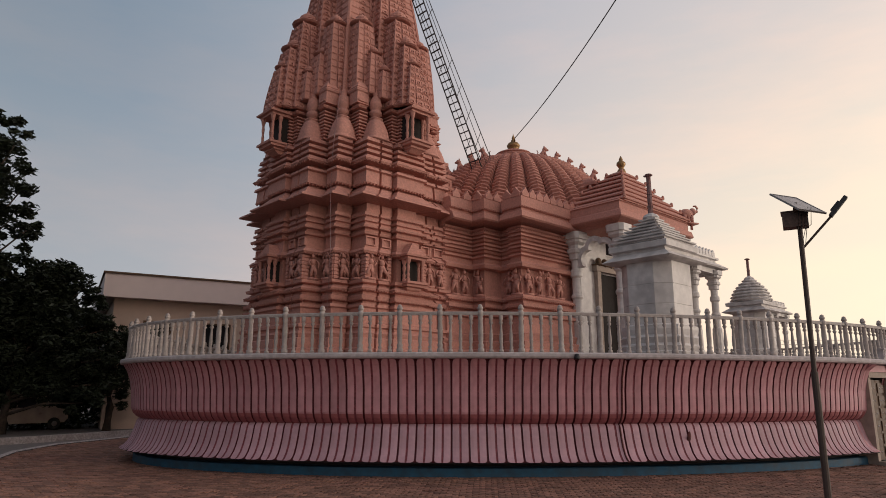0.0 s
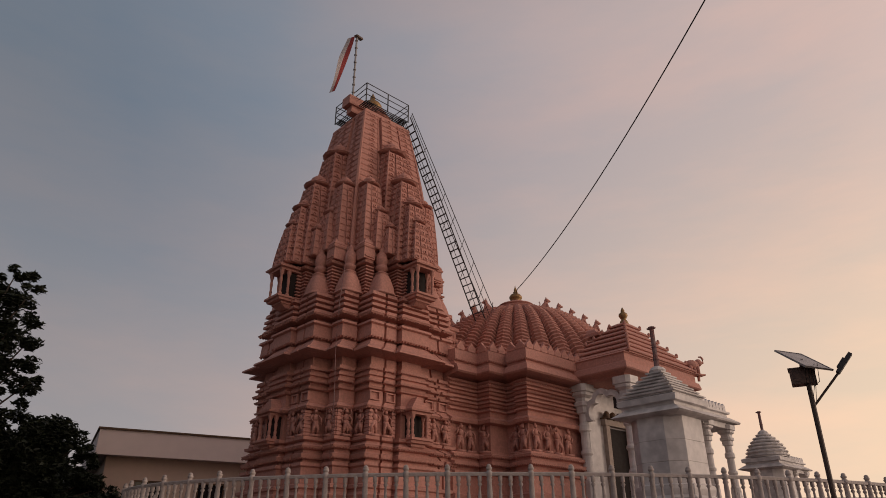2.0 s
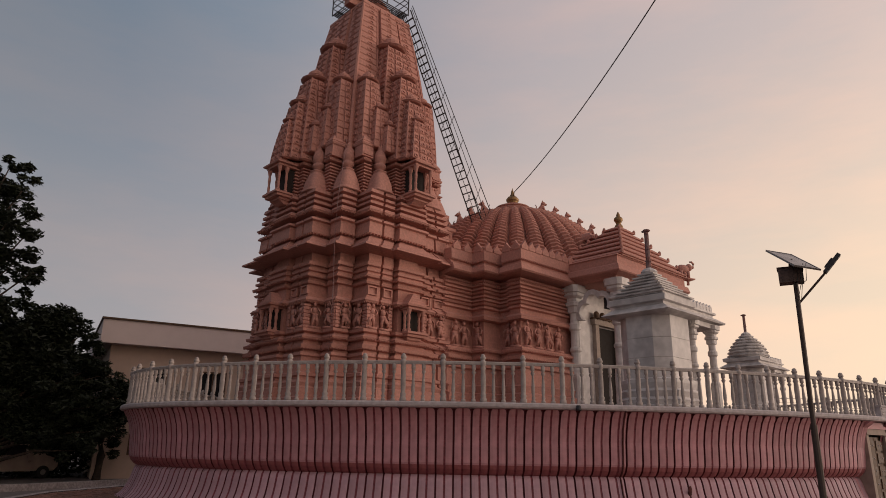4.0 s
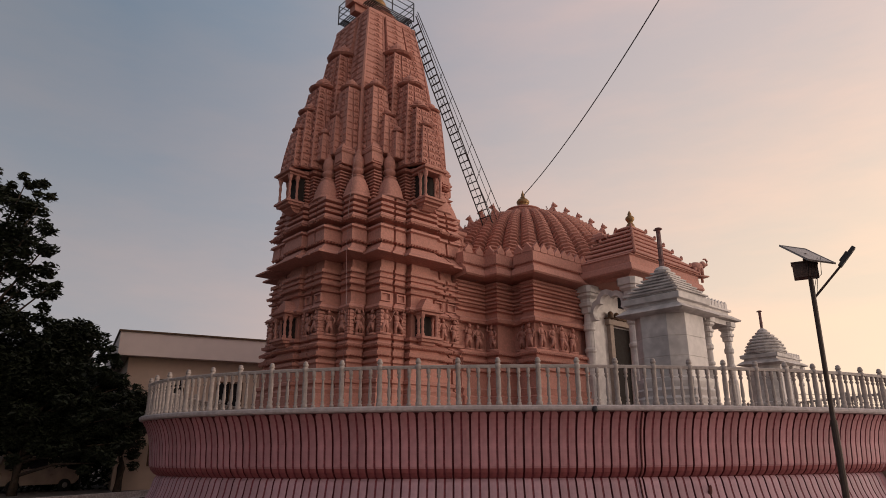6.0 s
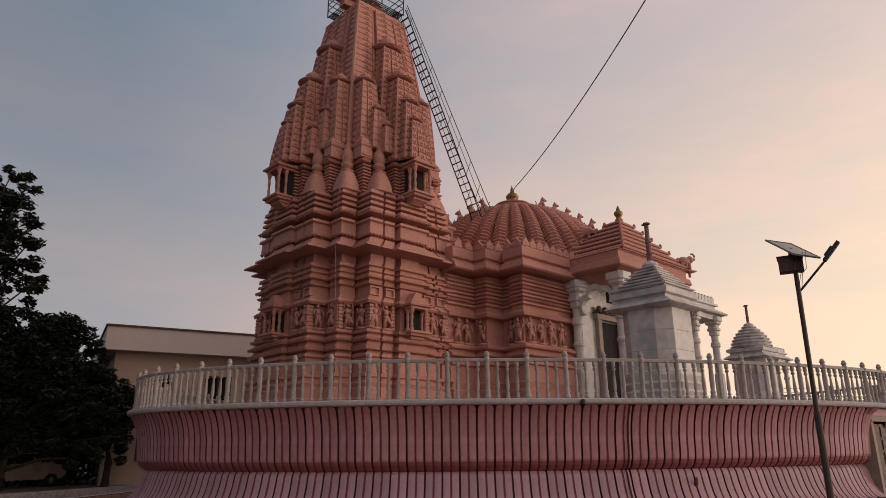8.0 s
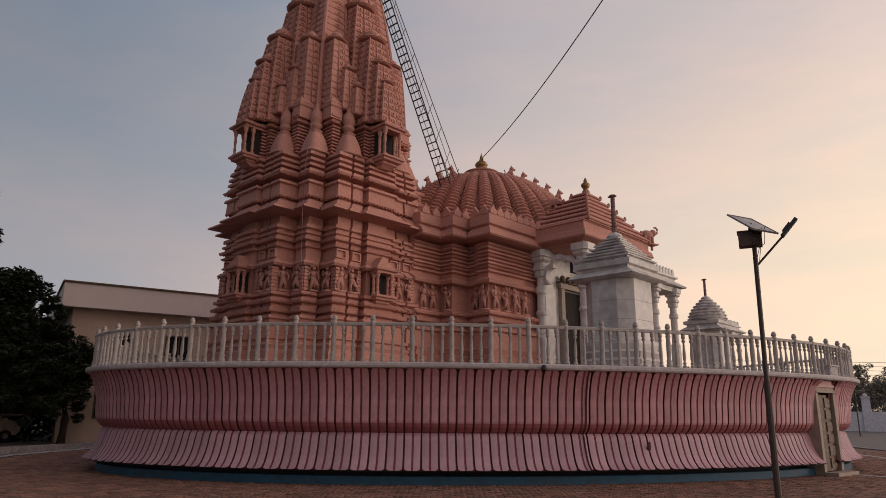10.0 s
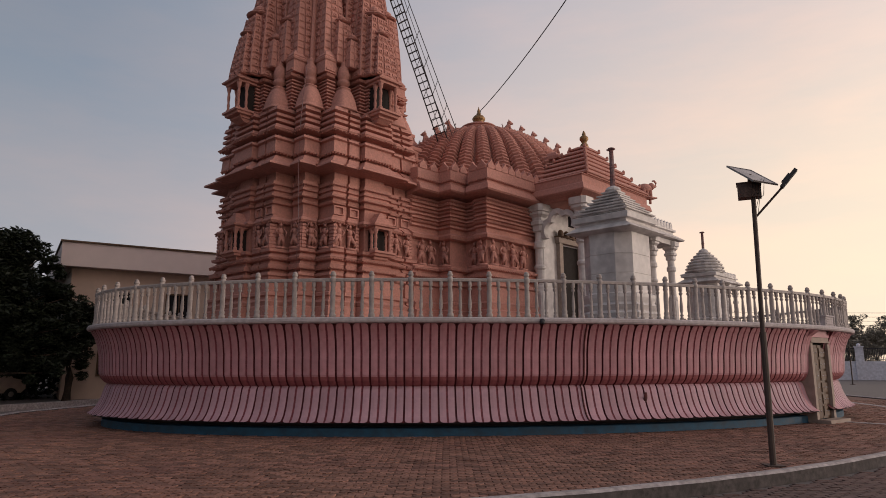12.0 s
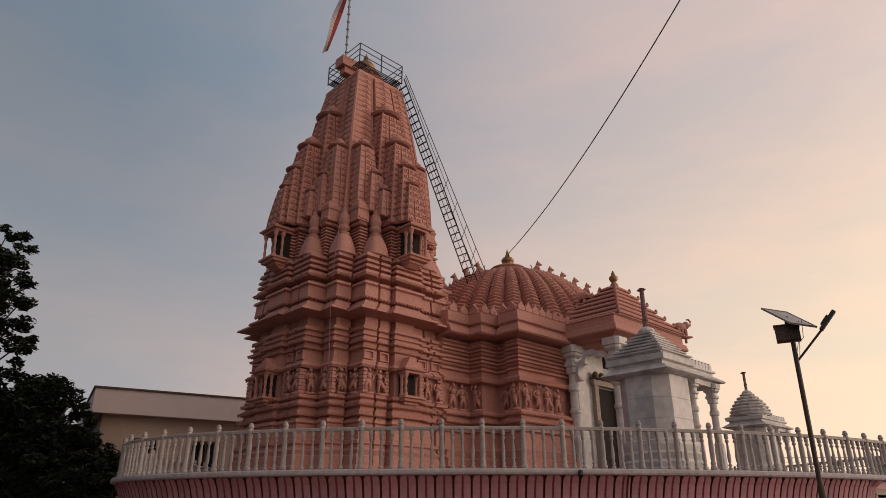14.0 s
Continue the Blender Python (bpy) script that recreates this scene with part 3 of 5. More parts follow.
for k in range(9):
    z = 10.96 + 0.135 * k
    prof += [(z, -0.10), (z + 0.035, -0.01), (z + 0.09, -0.01), (z + 0.125, -0.10)]
loft(bm, stack(prof + [(12.18, -0.06), (12.2, 0.06), (12.27, 0.10), (12.33, 0.03), (12.36, -0.02), (12.44, -0.02), (12.47, 0.05), (12.54, 0.05), (12.6, -0.12), (12.95, -0.30), (13.3, -0.5)], upper_plan))
part("upper_wall", bm, STONE, temple)



def teeth(pts, z, size, gap):
    """A row of small pointed drops under a band."""
    b = bmesh.new()
    for (x0, y0), (x1, y1) in zip(pts, pts[1:] + pts[:1]):
        L = math.hypot(x1 - x0, y1 - y0)
        for k in range(int(L / gap)):
            f = (k + 0.5) / int(L / gap)
            x, y, zz = x0 + (x1 - x0) * f, y0 + (y1 - y0) * f, z - DECK
            tip = b.verts.new((x, y, zz - size))
            ring = [b.verts.new((x + a, y + c, zz)) for a, c in ((-size / 2, -size / 2), (size / 2, -size / 2), (size / 2, size / 2), (-size / 2, size / 2))]
            for j in range(4):
                b.faces.new((ring[j], ring[(j + 1) % 4], tip))
    tagged(part("tooth_band", b, STONE, temple), kind="stuff")


for z, o, size, gap in ((9.13, 0.10, 0.09, 0.13), (5.2, 0.215, 0.06, 0.11), (4.86, 0.21, 0.06, 0.11), (7.93, 0.09, 0.055, 0.1), (6.53, 0.14, 0.05, 0.1), (9.96, 0.16, 0.06, 0.12), (7.47, 0.145, 0.05, 0.11)):
    teeth(plan(1.45 * o - 0.10), z, size, gap)
# sunken panels and short posts in the band above the figures
for turn in range(4):
    m = pose(0, 0, 0, 0, 0, 90 * turn)
    for x, y, w in ((0.9, -Q1, 0.2), (1.58, -Q1, 0.22), (-0.9, -Q1, 0.2), (-1.58, -Q1, 0.22)):
        bm = bmesh.new()
        for x0, x1, z0, z1 in ((-w, w, 6.84, 6.88), (-w, w, 7.12, 7.17), (-w, -w + 0.05, 6.88, 7.12), (w - 0.05, w, 6.88, 7.12)):
            box(bm, x + x0, y + 0.02, z0 - DECK, x + x1, y + 0.135, z1 - DECK, m @ pose(0, 0, 0))
        part("panel_frame", bm, STONE, temple)


def arch_block(b, m, w, h, d):
    """A small round-headed niche hood that stands proud of the rib."""
    n_ = 5
    outer = [(w * math.cos(math.pi * k / n_), h * 0.35 + h * 0.65 * math.sin(math.pi * k / n_)) for k in range(n_ + 1)] + [(-w, 0.0), (w, 0.0)]
    inner = [(x * 0.55, 0.02 + z * 0.6) for x, z in outer]
    rows_ = [[b.verts.new(m @ Vector((dd, x, z))) for x, z in ring] for dd, ring in ((-0.06, outer), (d, outer), (d, inner), (-0.02, inner))]
    cnt = len(outer)
    for r, s in zip(rows_, rows_[1:]):
        for j in range(cnt):
            b.faces.new((r[j], r[(j + 1) % cnt], s[(j + 1) % cnt], s[j]))
    b.faces.new(rows_[-1])


def spirelet(b, cx, cy, h0, h1, z0, z1, curve=1.6, step=0.27, cap=True, strips=(0.0, 0.72, -0.72)):
    """A curved, ribbed spire with hooded niches, a ribbed cushion and a bud on top."""
    unit = [(1.05, -0.32), (1.05, 0.32), (0.93, 0.32), (0.93, 0.46), (1.0, 0.46), (1.0, 1.0)]
    shape = []
    for turn in range(4):
        for x, y in unit + ([(0.46, 1.0), (0.46, 0.93), (0.32, 0.93)]):
            for _ in range(turn):
                x, y = -y, x
            shape.append((x, y))
    n_ = max(3, int((z1 - z0) / step))
    dz_ = (z1 - z0) / n_

    def half(f):
        return h1 + (h0 - h1) * (1 - f ** curve)

    rings_ = []
    for k in range(n_ + 1):
        f = k / n_
        for dz, cut in ((0.0, 0.035), (0.14, 0.0), (0.78, 0.0), (0.84, 0.035)):
            if f < 1 or dz == 0:
                h = half(min(1, f + dz / n_)) - min(cut, 0.05 * half(f) + 0.01)
                rings_.append([Vector((cx + x * h, cy + y * h, z0 + (k + dz) * dz_ - DECK)) for x, y in shape])
    loft(b, rings_)
    for k in range(n_):
        h = half((k + 0.4) / n_)
        for turn in range(4):
            face = pose(cx, cy, z0 + (k + 0.16) * dz_ - DECK, 0, 0, 90 * turn)
            for t in strips:
                w = min(0.17 * h, 0.15)
                if w > 0.04:
                    arch_block(b, face @ pose(h * (1.05 if abs(t) < 0.3 else 1.0), t * h, 0), w, 0.5 * dz_, 0.03)
    # roll mouldings up the corners and beside the middle band
    for turn in range(4):
        for t in (0.39, -0.39, 0.97):
            line = []
            for k in range(9):
                h = half(k / 8)
                x, y = h * (0.94 if abs(t) < 0.5 else 0.985), h * t
                for _ in range(turn):
                    x, y = -y, x
                line.append((cx + x, cy + y, z0 + (z1 - z0) * k / 8 - DECK))
            tube(b, line, [max(0.02, 0.045 * half(k / 8)) for k in range(9)], 6)
    if cap:
        r = h1 * 1.18
        lathe(b, [(h1 * 0.8, -0.05), (h1 * 0.8, r * 0.1), (r * 1.05, r * 0.14), (r * 1.2, r * 0.26), (r * 1.08, r * 0.38), (r * 0.62, r * 0.42), (r * 0.62, r * 0.5), (r * 0.45, r * 0.54), (r * 0.64, r * 0.72), (r * 0.62, r * 0.95), (r * 0.36, r * 1.2), (r * 0.14, r * 1.34), (r * 0.1, r * 1.5), (0.01, r * 1.6)], 14, cx, cy, z1 - DECK)


bm = bmesh.new()
spirelet(bm, 0, 0, 2.10, 1.26, 12.4, 20.75, 1.7, 0.3, cap=False, strips=(0.0, 0.66, -0.66))
part("main_spire", bm, STONE, temple, "tall curved spire with bands of carved niches")
bm = bmesh.new()
lathe(bm, [(0.95, 0), (1.0, 0.05), (1.0, 0.1), (0.75, 0.13), (0.78, 0.16), (0.95, 0.22), (1.0, 0.32), (0.92, 0.42), (0.65, 0.46), (0.6, 0.5), (0.62, 0.56), (0.78, 0.66), (0.74, 0.76), (0.42, 0.82), (0.42, 0.92)], 28, 0, 0, 20.95 - DECK)
part("ribbed_cushion", bm, STONE, temple, smooth=False)
bm = bmesh.new()
lathe(bm, [(0.3, 0), (0.34, 0.08), (0.22, 0.14), (0.42, 0.3), (0.46, 0.45), (0.36, 0.62), (0.16, 0.72), (0.2, 0.78), (0.12, 0.84), (0.13, 1.0), (0.05, 1.15), (0.01, 1.3)], 16, 0, 0, 21.8 - DECK)
part("spire_finial", bm, GOLD, temple, "gilded pot finial", smooth=True)


def four(x, y, turn):
    for _ in range(turn):
        x, y = -y, x
    return x, y


for turn in range(4):
    for name, off, h0, h1, z1, z0 in (("face_spire", 1.66, 1.08, 0.52, 18.3, 12.4), ("face_spire", 2.58, 0.86, 0.44, 16.4, 12.4), ("face_spire", 3.12, 0.68, 0.37, 15.1, 12.4), ("face_spire", 3.5, 0.52, 0.27, 14.2, 12.4)):
        bm = bmesh.new()
        spirelet(bm, *four(off, 0, turn), h0, h1, z0, z1, 1.4)
        part(name, bm, STONE, temple)
    for sx, sy in ((1, 0), (0, 1)):
        for off, side, h0, h1, z0, z1 in ((2.15, 1.45, 0.48, 0.33, 12.6, 16.0), (2.5, 1.12, 0.42, 0.26, 12.9, 14.7), (2.9, 0.86, 0.34, 0.22, 12.7, 13.9)):
            bm = bmesh.new()
            x, y = (off, side) if sx else (side, off)
            spirelet(bm, *four(x, y, turn), h0, h1, z0, z1, 2.0, strips=(0.0,))
            part("side_spire", bm, STONE, temple)
    # corner column with bulb and three bell roofs
    for x, y, r in ((2.24, 2.24, 0.44), (2.92, 1.22, 0.44), (1.22, 2.92, 0.44)):
        bx, by = four(x, y, turn)
        bm = bmesh.new()
        rings = []
        for q, h in ((1.2, 0), (1.2, 0.06), (1.1, 0.08), (1.06, 0.22), (1.0, 0.4), (0.9, 0.6), (0.76, 0.82), (0.62, 1.0), (0.5, 1.12), (0.56, 1.14), (0.56, 1.19), (0.4, 1.2)):
            ring = []
            for j in range(24):
                c, s = math.cos(math.pi * j / 12), math.sin(math.pi * j / 12)
                w = q * r / (abs(c) ** 4 + abs(s) ** 4) ** 0.25 * 0.92
                ring.append(Vector((bx + w * c, by + w * s, 10.92 - DECK + 0.8 * h)))
            rings.append(ring)
        loft(bm, rings)
        part("bell_roof", bm, STONE, temple, smooth=True)
        bm = bmesh.new()
        k = 0.6 * r
        lathe(bm, [(k * 0.6, 0), (k * 0.6, 0.12), (k * 0.9, 0.18), (k * 0.9, 0.3), (k * 0.66, 0.36), (k * 0.85, 0.42), (k * 0.9, 0.6), (k * 0.75, 0.82), (k * 0.4, 0.95), (k * 0.5, 1.02), (0.02, 1.2)], 12, bx * 0.98, by * 0.98, 11.87 - DECK)
        part("bulb_turret", bm, STONE, temple, smooth=True)


for turn in range(4):
    for x, y, w in ((1.74, 2.55, 0.29), (2.55, 1.74, 0.29)):
        bx, by = four(x, y, turn)
        bm = bmesh.new()
        loft(bm, [[Vector((bx + sx * w * q, by + sy * w * q, z - DECK)) for sx, sy in ((-1, -1), (1, -1), (1, 1), (-1, 1))] for z, q in ((12.4, 0.9), (12.86, 0.86), (12.9, 1.0), (12.97, 1.06), (13.03, 0.86), (13.07, 0.92), (13.13, 0.8), (13.34, 0.35))])
        part("rib_pedestal", bm, STONE, temple)


def balcony(name, label, x0, z0, turn, depth, half, height):
    """A projecting niche: bracketed floor slab, four columns, eave and stepped pediment. Local x points outwards."""
    m = pose(0, 0, 0, 0, 0, 90 * turn) @ pose(x0, 0, z0 - DECK)
    b = bmesh.new()
    loft(b, [[m @ Vector((x, y, z)) for x, y in ((-0.2, -hy), (dx, -hy), (dx, hy), (-0.2, hy))] for z, dx, hy in ((-0.42, 0.02, half * 0.6), (-0.3, depth * 0.5, half * 0.7), (-0.28, depth * 0.62, half * 0.8), (-0.2, depth * 0.62, half * 0.8), (-0.18, depth + 0.0, half + 0.02), (-0.1, depth + 0.02, half + 0.03), (-0.08, depth + 0.1, half + 0.08), (0.0, depth + 0.1, half + 0.08))])
    floor = part(name, b, STONE, temple, label)
    for sy in (-1, 1):
        for xx in (depth - 0.06, 0.05):
            b = bmesh.new()
            lathe(b, [(0.075, 0), (0.075, 0.1), (0.045, 0.13), (0.058, height * 0.3), (0.04, height * 0.4), (0.062, height * 0.6), (0.045, height * 0.75), (0.08, height * 0.88), (0.1, height)], 8, xx, sy * (half - 0.07), 0, m)
            part("column", b, STONE, floor)
    b = bmesh.new()
    prof = [(0.0, depth + 0.03, half + 0.03), (0.08, depth + 0.03, half + 0.03), (0.1, depth + 0.13, half + 0.13), (0.16, depth + 0.15, half + 0.15)]
    for k in range(5):
        s = 1 - 0.19 * k
        prof += [(0.17 + 0.1 * k, depth * (1 - 0.12 * k) + 0.02, (half + 0.05) * s), (0.25 + 0.1 * k, depth * (1 - 0.12 * k) + 0.02, (half + 0.03) * s - 0.03)]
    loft(b, [[m @ Vector((x, y, height + z)) for x, y in ((-0.3, -hy), (dx, -hy), (dx, hy), (-0.3, hy))] for z, dx, hy in prof])
    part("pediment", b, STONE, floor)


for turn in range(4):
    balcony("balcony_window", "small projecting balcony window with columns", Q0 + 0.04, 5.62, turn, 0.34, 0.40, 0.82)
    m = pose(0, 0, 0, 0, 0, 90 * turn)
    # solid block on the wall; the window's dark inside is only its colour
    bm = bmesh.new()
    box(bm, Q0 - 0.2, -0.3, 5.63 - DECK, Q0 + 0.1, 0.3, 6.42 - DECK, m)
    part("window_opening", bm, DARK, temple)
    balcony("upper_balcony", "upper balcony niche with columns and pediment", Q0 + 0.16, 11.0, turn, 0.42, 0.44, 1.06)
    # solid block again, coloured near black for the niche's shade
    bm = bmesh.new()
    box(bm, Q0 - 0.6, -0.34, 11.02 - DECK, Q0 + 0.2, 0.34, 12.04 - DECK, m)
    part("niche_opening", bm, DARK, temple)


def figure_mesh(kind):
    """A carved dancing figure in relief, about 0.84 m high, facing -y."""
    b = bmesh.new()
    s = 1 if kind % 2 else -1
    box(b, -0.16, -0.14, 0, 0.16, 0.08, 0.07)
    tube(b, [(0.05 * s, -0.03, 0.06), (0.07 * s, -0.06, 0.24), (0.03 * s, -0.04, 0.42)], [0.04, 0.05, 0.075], 7)
    bend = -0.12 * s if kind > 1 else -0.05 * s
    tube(b, [(bend, -0.03, 0.06), (bend * 1.3, -0.1, 0.22), (-0.03 * s, -0.04, 0.42)], [0.038, 0.05, 0.075], 7)
    ball(b, 0.0, -0.03, 0.44, 0.115, 0.08, 0.075)
    ball(b, 0.02 * s, -0.05, 0.58, 0.095, 0.07, 0.11)
    ball(b, 0.03 * s, -0.06, 0.765, 0.055, 0.055, 0.065)
    ball(b, 0.03 * s, -0.04, 0.83, 0.045, 0.045, 0.05)
    up = kind in (1, 2)
    tube(b, [(0.1 * s, -0.04, 0.66), (0.19 * s, -0.08, 0.56 if not up else 0.7), (0.12 * s, -0.1, 0.42 if not up else 0.86)], [0.035, 0.03, 0.025], 6)
    tube(b, [(-0.08 * s, -0.04, 0.66), (-0.18 * s, -0.07, 0.55), (-0.15 * s, -0.1, 0.38 if kind != 3 else 0.72)], [0.035, 0.03, 0.025], 6)
    return link("carved_figure", b, STONE, True)


FIGURES = [figure_mesh(k) for k in range(4)]
count = 0
for turn in range(4):
    for x, y, side in ((1.1, -Q1, 0), (1.62, -Q1, 0), (-1.1, -Q1, 0), (-1.62, -Q1, 0), (K1 - 0.36, -K1, 0), (-K1 + 0.36, -K1, 0), (P1, -3.0, 90), (-P1, -3.0, -90), (K1, -K1 + 0.36, 90), (-K1, -K1 + 0.36, -90)):
        ob = part("carved_figure", FIGURES[count % 4], None, temple)
        ob.matrix_basis = pose(0, 0, 0, 0, 0, 90 * turn) @ pose(x, y + (0.0 if side else 0.03), 5.58 - DECK, 0, 0, side) @ Matrix.Scale(1.12, 4)
        count += 1
# pilasters beside the figures
for turn in range(4):
    m = pose(0, 0, 0, 0, 0, 90 * turn)
    for x, y in ((0.82, -Q1), (P1 - 0.09, -Q1), (-0.82, -Q1), (-P1 + 0.09, -Q1), (K1 - 0.05, -K1), (-K1 + 0.05, -K1)):
        pil = bmesh.new()
        rings = []
        for k in range(7):
            for dz, w in ((0.0, 0.05), (0.02, 0.075), (0.095, 0.075), (0.115, 0.05)):
                rings.append([m @ Vector((x + a * w, y + 0.06 + c * (w + 0.06), 5.6 - DECK + 0.128 * k + dz)) for a, c in ((-1, -1), (1, -1), (1, 1), (-1, 1))])
        loft(pil, rings)
        part("pilaster", pil, STONE, temple)

bm = bmesh.new()
loft(bm, [[Vector((x * h, y * h, z - DECK)) for x, y in ((-1, -1), (1, -1), (1, 1), (-1, 1))] for z, h in ((20.5, 1.0), (20.54, 1.26), (20.62, 1.31), (20.74, 1.29), (20.8, 1.16), (20.95, 1.12))])
part("spire_cornice", bm, STONE, temple)
bm = bmesh.new()
tube(bm, [(-2.6, -2.6, 12.9 - DECK), (-3.22, -3.22, 10.1 - DECK), (-3.24, -3.2, 8.5 - DECK), (-3.16, -3.2, 6.6 - DECK), (-3.2, -3.18, 3.2 - DECK)], 0.012, 5)
part("hanging_rope", bm, MASTCLOTH, temple, "thin red rope hanging down the tower")
# skirt below the ribs, and the stepped front that leans on the hall side
bm = bmesh.new()
loft(bm, stack([(12.3, -0.2), (12.56, -0.2), (12.62, -0.12), (12.72, -0.12), (12.8, -0.3), (13.0, -0.42), (13.3, -0.62)], upper_plan))
part("rib_skirt", bm, STONE, temple)
bm = bmesh.new()
loft(bm, [[Vector((x, y, z - DECK)) for x, y in ((2.0, -w), (2.0 + d, -w), (2.0 + d, w), (2.0, w))] for z, d, w in ((8.95, 2.57, 1.45), (9.3, 2.57, 1.45), (9.34, 2.77, 1.6), (9.5, 2.77, 1.6), (9.56, 2.52, 1.42), (9.9, 2.52, 1.42), (9.95, 2.72, 1.55), (10.1, 2.72, 1.55), (10.16, 2.42, 1.35), (10.5, 2.42, 1.35), (10.55, 2.64, 1.46), (10.7, 2.64, 1.46), (10.76, 2.27, 1.25), (11.1, 2.27, 1.25), (11.15, 2.42, 1.3), (11.3, 2.42, 1.3), (11.36, 2.07, 1.05), (11.75, 2.07, 1.05), (11.8, 2.20, 1.1), (11.95, 2.20, 1.1), (12.05, 1.77, 0.8), (12.9, 1.57, 0.5))])
for k, (z, d, w) in enumerate(((9.56, 2.72, 1.5), (10.16, 2.64, 1.42), (10.76, 2.52, 1.34), (11.36, 2.32, 1.18))):
    for t in (-0.8, 0.0, 0.8):
        arch_block(bm, pose(2.0 + d - 0.16, t * w * 0.7, z - DECK), 0.22, 0.36, 0.05)
    for t in (0.3, 0.55, 0.8):
        arch_block(bm, pose(2.0 + d * t, -w + 0.12, z - DECK, 0, 0, -90), 0.17, 0.36, 0.06)
part("hall_side_gable", bm, STONE, temple, "stepped gable of carved tiers between spire and hall roof")
# the tower stands a little off the hall's axis crossing
for ob in temple.children:
    ob.matrix_basis = Matrix.Translation((0.21, 0.276, 0)) @ ob.matrix_basis

# ---- hall with ribbed dome roof ----
MS, MQ, DS = 4.32, 5.0, 9.8


def cross(o, arm=True):
    """Hall plan with the neck that joins the tower."""
    x0, x1, y1, n1, n2 = MS - o, 15.3 + o, MQ + o, 3.1 + o, 3.75 + o
    half = [(2.0, -n1), (MS - 0.75 - o, -n1), (MS - 0.75 - o, -n2), (x0 + 0.22, -n2), (x0 + 0.22, -4.4), (x0, -4.4), (x0, -y1), (x1, -y1)]
    return half + [(x, -y) for x, y in reversed(half)]


def hall_stack(profile):
    return [[Vector((x, y, z - DECK)) for x, y in cross(1.35 * o - 0.05)] for z, o in profile]


bm = bmesh.new()
loft(bm, hall_stack([(2.58, 0.4), (3.3, 0.4), (3.34, 0.3), (3.6, 0.34), (3.66, 0.24), (3.9, 0.3), (3.96, 0.2), (4.55, 0.2), (4.6, 0.28), (4.72, 0.28), (4.76, 0.12), (4.9, 0.12), (4.94, 0.26), (5.06, 0.28), (5.1, 0.14), (5.2, 0.14),
                     (5.24, 0.24), (5.32, 0.26), (5.36, 0.16), (5.42, 0.16), (5.44, -0.06), (6.5, -0.06), (6.54, 0.14), (6.66, 0.18), (6.76, 0.06), (6.8, 0.0), (6.98, 0.0)] + [(7.0 + 0.158 * k + dz, o) for k in range(8) for dz, o in ((0.0, 0.05), (0.02, 0.10), (0.07, 0.10 + 0.03 * (k % 3 == 1)), (0.1, 0.02), (0.148, 0.02))] + [(8.27, 0.16), (8.28, 0.0)]))
part("hall_wall", bm, STONE, temple)
for z, o, size, gap in ((4.95, 0.27, 0.06, 0.11), (5.25, 0.25, 0.06, 0.11), (8.05, 0.16, 0.05, 0.1), (8.88, 0.36, 0.07, 0.12)):
    teeth(cross(1.35 * o - 0.05), z, size, gap)
bm = bmesh.new()
loft(bm, hall_stack([(8.28, 0.02), (8.36, 0.42), (8.42, 0.46), (8.66, 0.40), (8.72, 0.31), (8.82, 0.29), (8.86, 0.35), (9.3, 0.33), (9.32, 0.2)]))
part("hall_eave", bm, STONE, temple, "plain projecting stone eave and fascia")
# merlon leaves on the fascia
bm = bmesh.new()
b_leaf = [(-0.17, 0), (0.17, 0), (0.19, 0.12), (0.13, 0.2), (0.06, 0.27), (0, 0.38), (-0.06, 0.27), (-0.13, 0.2), (-0.19, 0.12)]
for i, (x, y) in enumerate(b_leaf):
    b_leaf[i] = (x * 1.1, y * 1.05)
loft(bm, [[Vector((x, d, z)) for x, z in b_leaf] for d in (-0.06, 0.06)])
leaf_mesh = link("merlon", bm, STONE)
pts = cross(0.36)
for (x0, y0), (x1, y1) in zip(pts, pts[1:]):
    L = math.hypot(x1 - x0, y1 - y0)
    for k in range(int(L / 0.43)):
        f = (k + 0.5) / int(L / 0.43)
        if y0 + y1 < 1 or x0 < 6:
            part("merlon", leaf_mesh, None, temple, m=pose(x0 + (x1 - x0) * f, y0 + (y1 - y0) * f, 9.3 - DECK, 0, 0, math.degrees(math.atan2(y1 - y0, x1 - x0))))

RB0, RTOP, RBASE = 5.3, 13.5, 9.6


def roof_z(r):
    return RTOP - (RTOP - RBASE) * (max(r, 0) / RB0) ** 2.6


bm = bmesh.new()
lathe(bm, [(r, roof_z(r) - 0.26 - DECK) for r in (RB0, 4.8, 4.5, 4.1, 3.6, 3.0, 2.4, 1.8, 1.2, 0.7)], 48, DS, 0)
part("hall_roof_core", bm, STONE, temple)
lion_b = bmesh.new()
tube(lion_b, [(-0.1, 0, 0.03), (-0.05, 0, 0.16), (0.03, 0, 0.3), (0.06, 0, 0.4)], [0.12, 0.13, 0.1, 0.07], 8)
ball(lion_b, 0.08, 0, 0.43, 0.1, 0.095, 0.1)
ball(lion_b, 0.17, 0, 0.41, 0.06, 0.05, 0.045)
for y in (-0.07, 0.07):
    tube(lion_b, [(0.06, y, 0.3), (0.12, y, 0.14), (0.14, y, 0.0)], [0.05, 0.038, 0.04], 6)
    ball(lion_b, -0.04, y * 1.4, 0.08, 0.12, 0.05, 0.09)
    ball(lion_b, 0.05, y, 0.53, 0.025, 0.025, 0.035, seg=6)
tube(lion_b, [(-0.16, 0, 0.05), (-0.24, 0, 0.16), (-0.18, 0, 0.32), (-0.22, 0, 0.4)], 0.025, 5)
box(lion_b, -0.2, -0.12, -0.1, 0.2, 0.12, 0.0)
